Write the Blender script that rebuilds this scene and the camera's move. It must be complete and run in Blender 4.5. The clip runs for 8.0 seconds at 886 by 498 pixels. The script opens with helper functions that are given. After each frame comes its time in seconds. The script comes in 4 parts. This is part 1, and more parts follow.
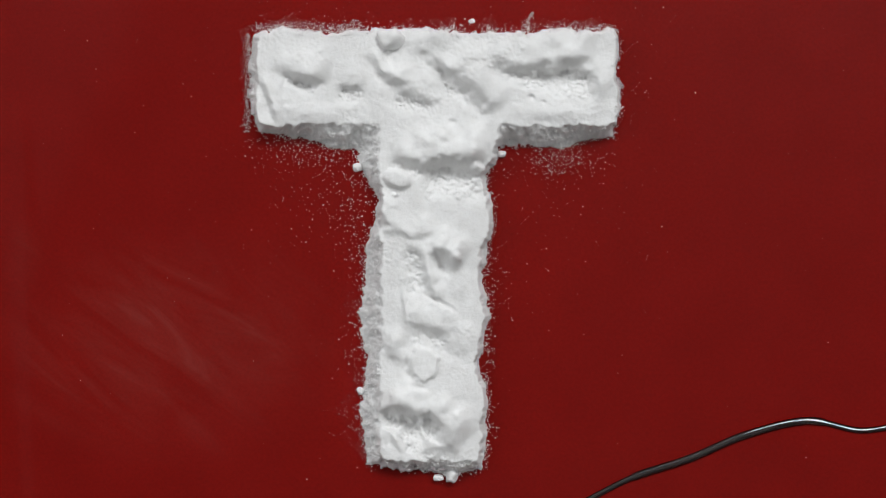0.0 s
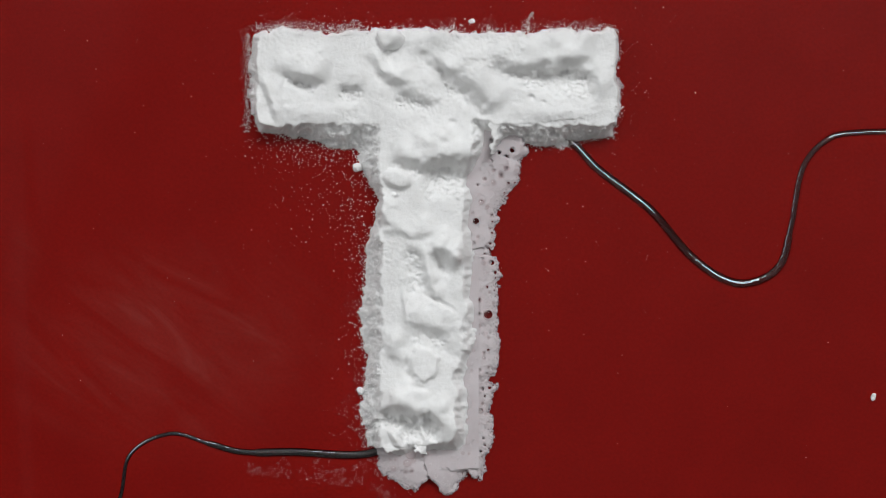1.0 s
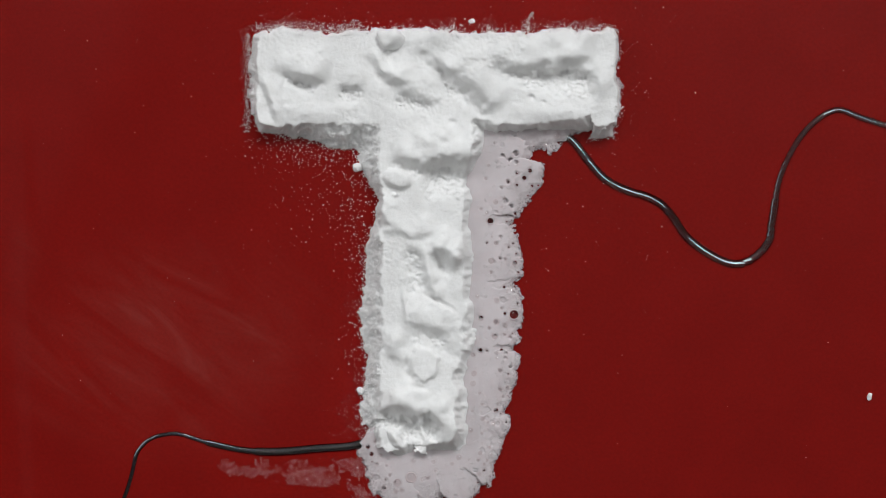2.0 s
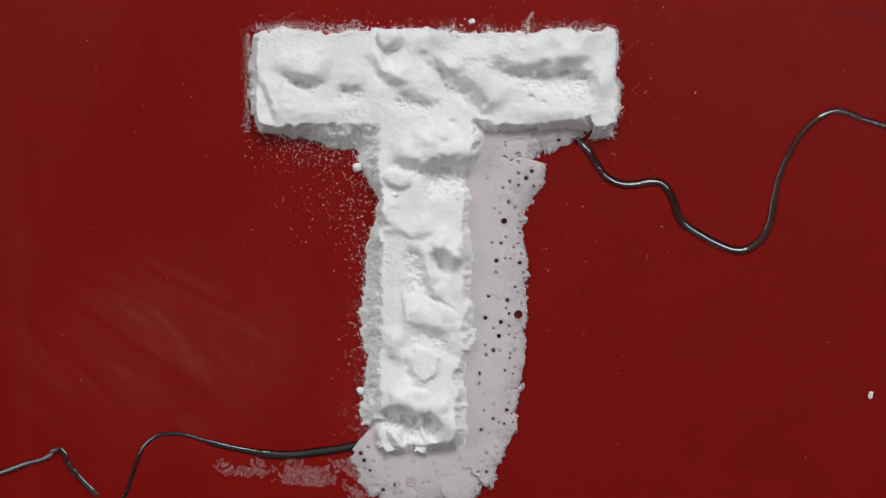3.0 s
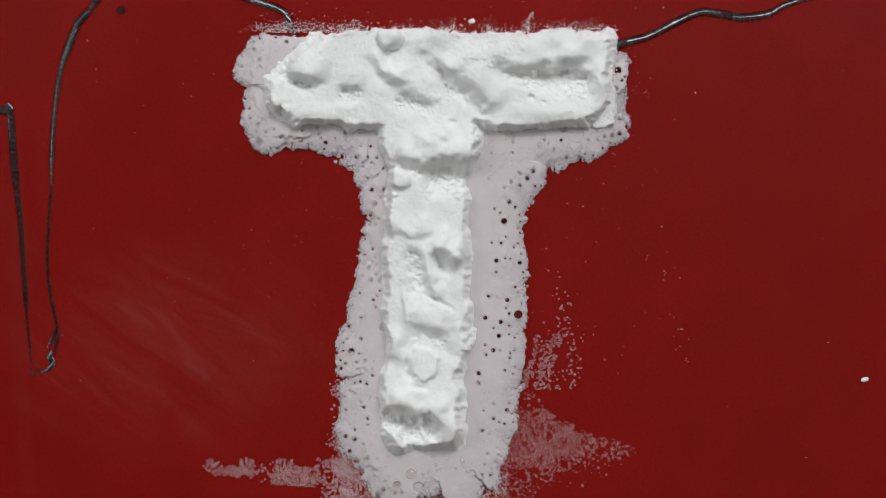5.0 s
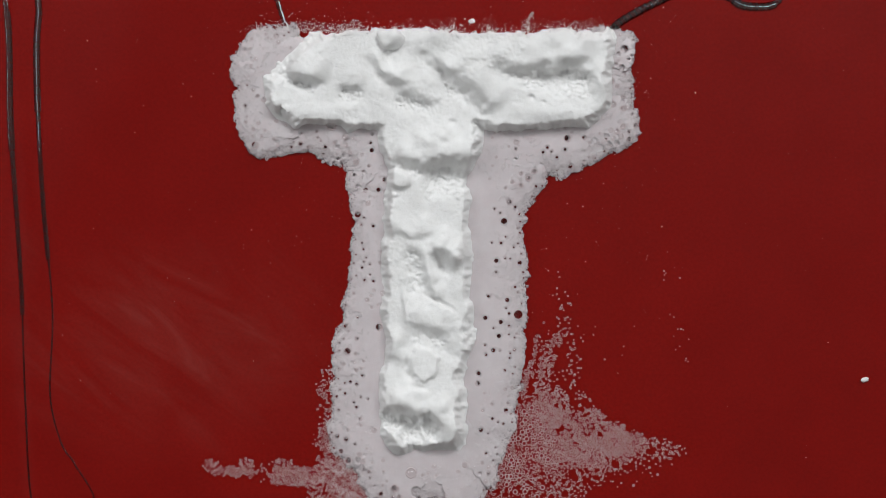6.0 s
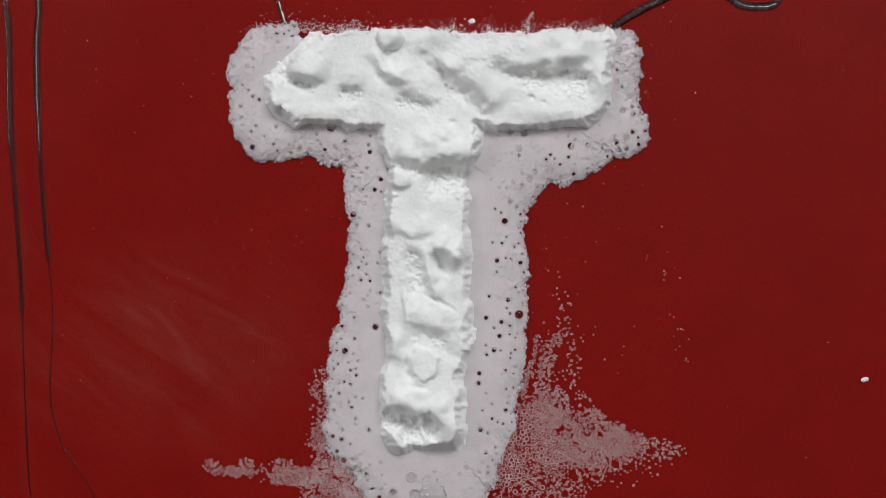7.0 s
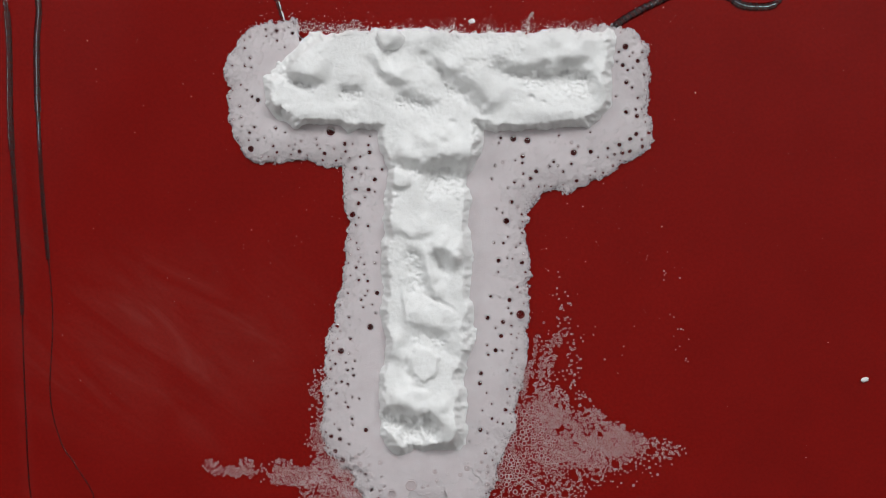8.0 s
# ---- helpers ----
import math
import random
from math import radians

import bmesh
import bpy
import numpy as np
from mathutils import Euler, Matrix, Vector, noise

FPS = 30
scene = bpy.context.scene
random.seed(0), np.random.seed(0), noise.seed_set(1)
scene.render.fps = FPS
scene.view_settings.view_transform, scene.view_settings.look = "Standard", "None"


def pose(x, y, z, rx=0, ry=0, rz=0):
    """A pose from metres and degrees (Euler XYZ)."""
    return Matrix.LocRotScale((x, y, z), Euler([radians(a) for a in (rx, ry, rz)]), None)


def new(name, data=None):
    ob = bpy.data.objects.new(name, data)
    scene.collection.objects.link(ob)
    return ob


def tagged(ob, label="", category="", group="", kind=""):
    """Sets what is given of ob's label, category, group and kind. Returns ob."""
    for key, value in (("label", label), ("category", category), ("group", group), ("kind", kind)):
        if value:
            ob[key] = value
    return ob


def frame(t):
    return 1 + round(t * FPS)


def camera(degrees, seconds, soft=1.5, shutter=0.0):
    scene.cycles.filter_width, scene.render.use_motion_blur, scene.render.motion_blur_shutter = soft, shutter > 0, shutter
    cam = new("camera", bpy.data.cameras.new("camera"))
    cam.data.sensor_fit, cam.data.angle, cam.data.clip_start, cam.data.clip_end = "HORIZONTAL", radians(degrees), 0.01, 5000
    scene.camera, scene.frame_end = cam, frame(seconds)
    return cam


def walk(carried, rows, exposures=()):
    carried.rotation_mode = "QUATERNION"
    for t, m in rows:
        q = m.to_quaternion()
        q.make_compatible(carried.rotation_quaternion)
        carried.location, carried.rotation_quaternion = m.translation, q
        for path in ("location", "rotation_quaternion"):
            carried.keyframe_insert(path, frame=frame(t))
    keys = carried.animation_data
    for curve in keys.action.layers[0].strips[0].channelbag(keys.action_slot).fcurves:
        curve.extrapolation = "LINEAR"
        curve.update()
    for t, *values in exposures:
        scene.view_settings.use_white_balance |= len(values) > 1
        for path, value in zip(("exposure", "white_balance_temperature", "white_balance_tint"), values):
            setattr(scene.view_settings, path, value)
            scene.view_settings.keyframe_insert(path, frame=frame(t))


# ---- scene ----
U = 0.00016          # plan unit in metres; the plan is laid out in these units
CX, CY = 784, 441    # plan point below the lens
FOV = 40
DIST = CX / math.tan(radians(FOV / 2))   # lens height over the board, plan units

cam = camera(FOV, 8.0, 0.75)
EYE = pose(0, 0, DIST * U)
walk(cam, [(0.0, EYE), (8.0, EYE)])

# ---- light ----
world = bpy.data.worlds.new("world")
scene.world = world
world.use_nodes = True
world.node_tree.nodes["Background"].inputs[0].default_value = (0.75, 0.85, 1.0, 1)
world.node_tree.nodes["Background"].inputs[1].default_value = 0.3
scene.view_settings.exposure = 0.0

WINDOW_TURN = -24      # the window wall faces the board from the far, right-hand side


def window_or_fill_lamp(width, height, energy):
    ob = new("window_or_fill_light", bpy.data.lights.new("window_or_fill_light", "AREA"))
    ob.data.shape, ob.data.size, ob.data.size_y = "RECTANGLE", width, height
    ob.data.energy, ob.data.color = energy, (0.975, 0.99, 1.0)
    return ob


def room_pose(x, y, z, rx=0, ry=0, rz=0):
    return pose(0, 0, 0, 0, 0, WINDOW_TURN) @ pose(x, y, z, rx, ry, rz)


window_or_fill_lamp(2.3, 0.85, 81).matrix_world = room_pose(0, 1.99, 2.1, -90, 0, 0)
window_or_fill_lamp(0.6, 0.7, 5.2).matrix_world = room_pose(-1.02, 0, 0.85, 0, -90, 0)    # added fill light, unseen, in the side wall: lifts the left of the board


# ---- small helpers ----
def plan(u, v, h=0.0):
    """World place of what shows at plan point (u, v) and lies h units high."""
    k = U * (1 - h / DIST)
    return Vector(((u - CX) * k, (CY - v) * k, h * U))


def lattice(seed):
    return np.random.RandomState(seed).rand(64, 64)


LATTICES = [lattice(s) for s in range(12)]


def vnoise(x, y, size, seed=0):
    """Smooth noise from -1 to 1 with features of the given size."""
    g = LATTICES[seed % 12]
    x, y = np.asarray(x, float) / size + 17.3 * seed, np.asarray(y, float) / size + 5.9 * seed
    i, j = np.floor(x).astype(int), np.floor(y).astype(int)
    fx, fy = x - i, y - j
    fx, fy = fx * fx * (3 - 2 * fx), fy * fy * (3 - 2 * fy)
    a, b = g[i % 64, j % 64], g[(i + 1) % 64, j % 64]
    c, d = g[i % 64, (j + 1) % 64], g[(i + 1) % 64, (j + 1) % 64]
    return 2 * ((a * (1 - fx) + b * fx) * (1 - fy) + (c * (1 - fx) + d * fx) * fy) - 1


def fbm(x, y, size, seed=0, octaves=3):
    out, amp = 0, 1.0
    for k in range(octaves):
        out = out + amp * vnoise(x, y, size / 2 ** k, seed + k)
        amp *= 0.55
    return out


def step(a, b, x):
    t = np.clip((x - a) / (b - a), 0, 1)
    return t * t * (3 - 2 * t)


def box(u, v, x0, y0, x1, y1, r=0):
    """Signed distance to a rounded box, negative inside."""
    qx = np.abs(u - (x0 + x1) / 2) - (x1 - x0) / 2 + r
    qy = np.abs(v - (y0 + y1) / 2) - (y1 - y0) / 2 + r
    return np.hypot(np.maximum(qx, 0), np.maximum(qy, 0)) + np.minimum(np.maximum(qx, qy), 0) - r


def join(a, b, k):
    """Smooth union of two distances."""
    h = np.clip(0.5 + 0.5 * (b - a) / k, 0, 1)
    return b * (1 - h) + a * h - k * h * (1 - h)


def mesh_of(name, verts, faces, mat, smooth=True):
    me = bpy.data.meshes.new(name)
    me.from_pydata(verts, [], faces)
    me.materials.append(mat)
    if smooth:
        me.polygons.foreach_set("use_smooth", [True] * len(me.polygons))
    me.update()
    return me


def part(name, me, parent, label=""):
    ob = new(name, me)
    ob.parent = parent
    return tagged(ob, label)


def sheet(name, u, v, h, keep, mat, wall=None, extra=None, flat=True, cells=None):
    """A height field over the grid (u, v) as a mesh; cells outside keep are left out, open rims go down to wall."""
    rows, cols = h.shape
    k = U * (1 - h / DIST) if flat else U
    xyz = np.stack([(u - CX) * k, (CY - v) * k, h * U], -1).reshape(-1, 3)
    idx = np.arange(rows * cols).reshape(rows, cols)
    ok = keep[:-1, :-1] & keep[1:, :-1] & keep[:-1, 1:] & keep[1:, 1:] if cells is None else cells
    quads = np.stack([idx[:-1, :-1][ok], idx[1:, :-1][ok], idx[1:, 1:][ok], idx[:-1, 1:][ok]], -1)
    used = np.unique(quads)
    remap = np.full(rows * cols, -1)
    remap[used] = np.arange(len(used))
    verts, quads = xyz[used], remap[quads]
    if wall is not None and len(quads):
        e = np.concatenate([quads[:, [0, 1]], quads[:, [1, 2]], quads[:, [2, 3]], quads[:, [3, 0]]])
        key = np.sort(e, 1)
        _, inv, cnt = np.unique(key, axis=0, return_inverse=True, return_counts=True)
        rim = e[cnt[inv.reshape(-1)] == 1]
        low = np.unique(rim)
        top_of = np.full(len(verts), -1)
        top_of[low] = len(verts) + np.arange(len(low))
        down = verts[low].copy()
        down[:, 2] = wall * U
        quads = np.concatenate([quads, np.stack([top_of[rim[:, 1]], top_of[rim[:, 0]], top_of[rim[:, 0]] + len(low),
                                                 top_of[rim[:, 1]] + len(low)], -1)])
        verts = np.concatenate([verts, verts[low], down])
    verts, faces = verts.tolist(), quads.tolist()
    if extra:
        base = len(verts)
        verts += extra[0]
        faces += [[base + i for i in f] for f in extra[1]]
    return mesh_of(name, verts, faces, mat)


OCTA = [(1, 0, 0), (-1, 0, 0), (0, 1, 0), (0, -1, 0), (0, 0, 1), (0, 0, -1)]
OCTA_F = [(0, 2, 4), (2, 1, 4), (1, 3, 4), (3, 0, 4), (2, 0, 5), (1, 2, 5), (3, 1, 5), (0, 3, 5)]


def grains(points, rng):
    """Small uneven crystals at (u, v, height, radius): vertices and faces."""
    verts, faces = [], []
    for u, v, h, r in points:
        c = plan(u, v, h)
        n = len(verts)
        turn = Euler(rng.rand(3) * 6).to_matrix()
        s = 0.6 + 0.7 * rng.rand(3)
        for a in OCTA:
            p = turn @ Vector((a[0] * s[0], a[1] * s[1], a[2] * s[2])) * (r * U)
            verts.append((c.x + p.x, c.y + p.y, c.z + p.z))
        faces += [tuple(n + i for i in f) for f in OCTA_F]
    return verts, faces


def dome(segments, rings, rx, ry, rz, low=-0.25, closed=True):
    """A half ellipsoid, in units."""
    verts, faces = [], []
    for i in range(rings):
        a = low + (math.pi / 2 - low) * i / rings
        for k in range(segments):
            b = 2 * math.pi * k / segments
            verts.append((rx * U * math.cos(a) * math.cos(b), ry * U * math.cos(a) * math.sin(b), rz * U * math.sin(a)))
    verts.append((0, 0, rz * U))
    for i in range(rings - 1):
        for k in range(segments):
            m = (k + 1) % segments
            faces.append((i * segments + k, i * segments + m, (i + 1) * segments + m, (i + 1) * segments + k))
    top = len(verts) - 1
    for k in range(segments):
        faces.append(((rings - 1) * segments + k, (rings - 1) * segments + (k + 1) % segments, top))
    if closed:
        faces.append(tuple(range(segments - 1, -1, -1)))
    return verts, faces


SECTION = ((7.6, -0.3), (7.0, 1.1), (6.2, 2.3), (5.2, 3.2), (3.8, 4.0), (2.2, 4.7), (0.6, 5.36), (-1.0, 5.96), (-2.4, 6.3), (-3.8, 6.1),
           (-5.2, 5.1), (-6.4, 3.7), (-7.4, 2.0), (-8.6, -0.3))


def swell(length, size):
    """A short stretch of a liquid's rim: steep in front, a rounded crest, a softer back; open below, in units."""
    verts, faces = [], []
    cols = 7
    for i in range(cols):
        f = 2 * i / (cols - 1) - 1
        drop = 0.1 * size * max(0.0, abs(f) - 0.4)
        for n, z in SECTION:
            verts.append((f * length * U, n * size * U, (z * size - drop) * U))
    m = len(SECTION)
    for i in range(cols - 1):
        for k in range(m - 1):
            faces.append((i * m + k, i * m + k + 1, (i + 1) * m + k + 1, (i + 1) * m + k))
    return verts, faces


def ring(segments, sides, r, t, h=0.0):
    """A torus of radius r and tube radius t, in units."""
    verts, faces = [], []
    for i in range(segments):
        a = 2 * math.pi * i / segments
        for k in range(sides):
            b = 2 * math.pi * k / sides
            d = r + t * math.cos(b)
            verts.append((d * math.cos(a) * U, d * math.sin(a) * U, (h + t * math.sin(b)) * U))
    for i in range(segments):
        for k in range(sides):
            j, m = (i + 1) % segments, (k + 1) % sides
            faces.append((i * sides + k, j * sides + k, j * sides + m, i * sides + m))
    return verts, faces


# ---- materials ----
def material(name):
    mat = bpy.data.materials.new(name)
    mat.use_nodes = True
    nt = mat.node_tree
    return mat, nt, nt.nodes["Principled BSDF"]


def noise_node(nt, scale, detail=3.0, rough=0.6, stretch=None):
    co = nt.nodes.new("ShaderNodeTexCoord")
    tex = nt.nodes.new("ShaderNodeTexNoise")
    tex.inputs["Scale"].default_value, tex.inputs["Detail"].default_value = scale, detail
    tex.inputs["Roughness"].default_value = rough
    if stretch:
        mp = nt.nodes.new("ShaderNodeMapping")
        mp.inputs["Scale"].default_value = stretch
        mp.inputs["Rotation"].default_value = (0, 0, 0.5)
        nt.links.new(co.outputs["Object"], mp.inputs[0])
        nt.links.new(mp.outputs[0], tex.inputs["Vector"])
    else:
        nt.links.new(co.outputs["Object"], tex.inputs["Vector"])
    return tex.outputs["Fac"]


def ramp(nt, fac, stops):
    node = nt.nodes.new("ShaderNodeValToRGB")
    el = node.color_ramp.elements
    while len(el) < len(stops):
        el.new(0.5)
    for e, (p, c) in zip(el, stops):
        e.position, e.color = p, (*c, 1)
    nt.links.new(fac, node.inputs[0])
    return node.outputs[0]


def relief(nt, shader, layers):
    last = None
    for fac, strength, distance in layers:
        b = nt.nodes.new("ShaderNodeBump")
        b.inputs["Strength"].default_value, b.inputs["Distance"].default_value = strength, distance
        nt.links.new(fac, b.inputs["Height"])
        if last:
            nt.links.new(last, b.inputs["Normal"])
        last = b.outputs[0]
    nt.links.new(last, shader.inputs["Normal"])


def powder_material():
    mat, nt, s = material("white_powder")
    tone = ramp(nt, noise_node(nt, 260), [(0.3, (0.85, 0.845, 0.835)), (0.7, (0.91, 0.91, 0.905))])
    speck = ramp(nt, noise_node(nt, 3600, 2), [(0.28, (0.88, 0.875, 0.87)), (0.48, (1, 1, 1))])
    mix = nt.nodes.new("ShaderNodeMix")
    mix.data_type, mix.blend_type = "RGBA", "MULTIPLY"
    mix.inputs["Factor"].default_value = 1.0
    nt.links.new(tone, mix.inputs["A"])
    nt.links.new(speck, mix.inputs["B"])
    nt.links.new(mix.outputs["Result"], s.inputs["Base Color"])
    s.inputs["Roughness"].default_value = 0.95
    s.inputs["Subsurface Weight"].default_value = 0.35
    s.inputs["Subsurface Radius"].default_value = (1.0, 1.0, 1.0)
    s.inputs["Subsurface Scale"].default_value = 0.0008
    s.inputs["Specular IOR Level"].default_value = 0.15
    relief(nt, s, [(noise_node(nt, 700, 3), 0.16, 0.0003), (noise_node(nt, 3000, 3, 0.7), 0.75, 0.0002)])
    return mat


def foam_material():
    """Wet foam; where it thins out the board shows between its fine bubbles."""
    mat, nt, s = material("wet_foam")
    s.inputs["Subsurface Weight"].default_value = 0.25
    s.inputs["Subsurface Radius"].default_value = (1.0, 0.75, 0.75)
    s.inputs["Subsurface Scale"].default_value = 0.0011
    nt.links.new(ramp(nt, noise_node(nt, 180), [(0.3, (0.59, 0.53, 0.545)), (0.7, (0.65, 0.595, 0.61))]), s.inputs["Base Color"])
    s.inputs["Roughness"].default_value = 0.45
    relief(nt, s, [(noise_node(nt, 1500, 2), 0.08, 0.0003), (noise_node(nt, 3600, 1), 0.2, 0.0002)])
    spot, part_z, cells = nt.nodes.new("ShaderNodeNewGeometry"), nt.nodes.new("ShaderNodeSeparateXYZ"), nt.nodes.new("ShaderNodeTexVoronoi")
    coord = nt.nodes.new("ShaderNodeTexCoord")
    cells.inputs["Scale"].default_value = 1500
    nt.links.new(coord.outputs["Object"], cells.inputs["Vector"])
    nt.links.new(spot.outputs["Position"], part_z.inputs[0])
    deep, thin = nt.nodes.new("ShaderNodeMath"), nt.nodes.new("ShaderNodeMapRange")
    deep.operation = "MULTIPLY_ADD"
    deep.inputs[1].default_value = 8.0 * U
    nt.links.new(cells.outputs["Distance"], deep.inputs[0])
    nt.links.new(part_z.outputs["Z"], deep.inputs[2])
    thin.interpolation_type = "SMOOTHSTEP"
    thin.inputs["From Min"].default_value, thin.inputs["From Max"].default_value = 2.5 * U, 12.0 * U
    thin.inputs["To Min"].default_value, thin.inputs["To Max"].default_value = 0.0, 1.0
    nt.links.new(deep.outputs[0], thin.inputs[0])
    nt.links.new(thin.outputs[0], s.inputs["Alpha"])
    return mat


def rim_material(name="bubble_skin", alpha=0.72):
    mat, nt, s = material(name)
    s.inputs["Base Color"].default_value = (0.88, 0.77, 0.78, 1)
    s.inputs["Roughness"].default_value = 0.1
    s.inputs["Alpha"].default_value = alpha
    return mat


def bead_material():
    mat, nt, s = material("bubble_bead")
    s.inputs["Base Color"].default_value = (0.84, 0.78, 0.79, 1)
    s.inputs["Roughness"].default_value = 0.12
    s.inputs["Alpha"].default_value = 0.8
    return mat


def film_material():
    mat = bpy.data.materials.new("bubble_film")
    mat.use_nodes = True
    nt = mat.node_tree
    nt.nodes.clear()
    out, mix = nt.nodes.new("ShaderNodeOutputMaterial"), nt.nodes.new("ShaderNodeMixShader")
    clear, gloss = nt.nodes.new("ShaderNodeBsdfTransparent"), nt.nodes.new("ShaderNodeBsdfGlossy")
    clear.inputs[0].default_value = (0.93, 0.9, 0.9, 1)
    gloss.inputs["Roughness"].default_value = 0.05
    mix.inputs[0].default_value = 0.08
    nt.links.new(clear.outputs[0], mix.inputs[1])
    nt.links.new(gloss.outputs[0], mix.inputs[2])
    nt.links.new(mix.outputs[0], out.inputs[0])
    return mat


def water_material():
    mat, nt, s = material("shade_tinted_liquid")
    # the liquid is clear; this dark tint paints in the shade along its rim
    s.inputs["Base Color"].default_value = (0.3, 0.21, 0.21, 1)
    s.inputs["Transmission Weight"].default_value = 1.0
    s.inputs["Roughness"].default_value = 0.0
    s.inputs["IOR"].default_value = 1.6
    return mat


def board_material():
    mat, nt, s = material("red_gloss_board")
    fine = ramp(nt, noise_node(nt, 45, 4), [(0.3, (0.184, 0.0052, 0.0037)), (0.7, (0.208, 0.0063, 0.0046))])
    tex = ramp(nt, noise_node(nt, 1100, 3, 0.7), [(0.3, (0.88, 0.88, 0.88)), (0.7, (1.1, 1.1, 1.1))])
    speckle = nt.nodes.new("ShaderNodeMix")
    speckle.data_type, speckle.blend_type = "RGBA", "MULTIPLY"
    speckle.inputs["Factor"].default_value = 1.0
    nt.links.new(fine, speckle.inputs["A"])
    nt.links.new(tex, speckle.inputs["B"])
    fine = speckle.outputs["Result"]
    # dried milky smears, drawn out and patchy
    co, mp, strand = nt.nodes.new("ShaderNodeTexCoord"), nt.nodes.new("ShaderNodeMapping"), nt.nodes.new("ShaderNodeTexNoise")
    mp.vector_type = "TEXTURE"
    mp.inputs["Rotation"].default_value = (0, 0, radians(-38))
    mp.inputs["Scale"].default_value = (2.6, 0.7, 1)
    strand.inputs["Scale"].default_value, strand.inputs["Detail"].default_value = 40, 6
    strand.inputs["Roughness"].default_value, strand.inputs["Distortion"].default_value = 0.62, 2.2
    nt.links.new(co.outputs["Object"], mp.inputs[0])
    nt.links.new(mp.outputs[0], strand.inputs["Vector"])
    smear = ramp(nt, strand.outputs["Fac"], [(0.40, (0.02,) * 3), (0.58, (0.08,) * 3), (0.75, (0.21,) * 3)])
    mix = nt.nodes.new("ShaderNodeMix")
    mix.data_type = "RGBA"
    mix.inputs["B"].default_value = (0.34, 0.12, 0.10, 1)
    # the smears lie in two patches on one side of the board
    patches = []
    for cx, cy, rx, ry in ((-0.076, -0.026, 0.062, 0.040), (-0.1185, -0.004, 0.007, 0.017)):
        off, size, away = nt.nodes.new("ShaderNodeVectorMath"), nt.nodes.new("ShaderNodeVectorMath"), nt.nodes.new("ShaderNodeVectorMath")
        off.operation, size.operation, away.operation = "SUBTRACT", "DIVIDE", "LENGTH"
        off.inputs[1].default_value, size.inputs[1].default_value = (cx, cy, 0), (rx, ry, 1)
        fade = nt.nodes.new("ShaderNodeMapRange")
        fade.interpolation_type = "SMOOTHSTEP"
        fade.inputs["From Min"].default_value, fade.inputs["From Max"].default_value = 1.0, 0.2
        nt.links.new(co.outputs["Object"], off.inputs[0])
        nt.links.new(off.outputs[0], size.inputs[0])
        nt.links.new(size.outputs[0], away.inputs[0])
        nt.links.new(away.outputs["Value"], fade.inputs[0])
        patches.append(fade.outputs[0])
    place, both = nt.nodes.new("ShaderNodeMath"), nt.nodes.new("ShaderNodeMath")
    place.operation, both.operation = "MAXIMUM", "MULTIPLY"
    nt.links.new(patches[0], place.inputs[0])
    nt.links.new(patches[1], place.inputs[1])
    nt.links.new(place.outputs[0], both.inputs[0])
    nt.links.new(smear, both.inputs[1])
    nt.links.new(both.outputs[0], mix.inputs["Factor"])
    nt.links.new(fine, mix.inputs["A"])
    nt.links.new(mix.outputs["Result"], s.inputs["Base Color"])
    s.inputs["Specular IOR Level"].default_value = 0.22
    nt.links.new(ramp(nt, noise_node(nt, 30, 4), [(0.3, (0.05,) * 3), (0.75, (0.11,) * 3)]), s.inputs["Roughness"])
    relief(nt, s, [(noise_node(nt, 14, 2), 0.06, 0.002)])
    return mat


def plain_material(name, colour):
    mat, nt, s = material(name)
    a = [c * 0.95 for c in colour]
    nt.links.new(ramp(nt, noise_node(nt, 3, 4), [(0.3, a), (0.7, colour)]), s.inputs["Base Color"])
    s.inputs["Roughness"].default_value = 0.9
    return mat


POWDER, FOAM, RIM, BEAD, FILM, WATER, BOARD = (powder_material(), foam_material(), rim_material(), bead_material(), film_material(),
                                         water_material(), board_material())
WALL = plain_material("wall_paint", (0.42, 0.415, 0.41))
CEILING = plain_material("ceiling_paint", (0.24, 0.235, 0.23))
FLOOR = plain_material("floor_paint", (0.16, 0.15, 0.14))


# ---- room and board ----
def slab(name, x0, y0, z0, x1, y1, z1, mat, label, turned=True):
    bm = bmesh.new()
    bmesh.ops.create_cube(bm, size=1)
    for v in bm.verts:
        v.co = Vector(((x0 + x1) / 2 + v.co.x * (x1 - x0), (y0 + y1) / 2 + v.co.y * (y1 - y0), (z0 + z1) / 2 + v.co.z * (z1 - z0)))
    me = bpy.data.meshes.new(name)
    bm.to_mesh(me)
    bm.free()
    me.materials.append(mat)
    ob = new(name, me)
    if turned:
        ob.matrix_world = pose(0, 0, 0, 0, 0, WINDOW_TURN)
    return tagged(ob, label, "room", kind="structure")


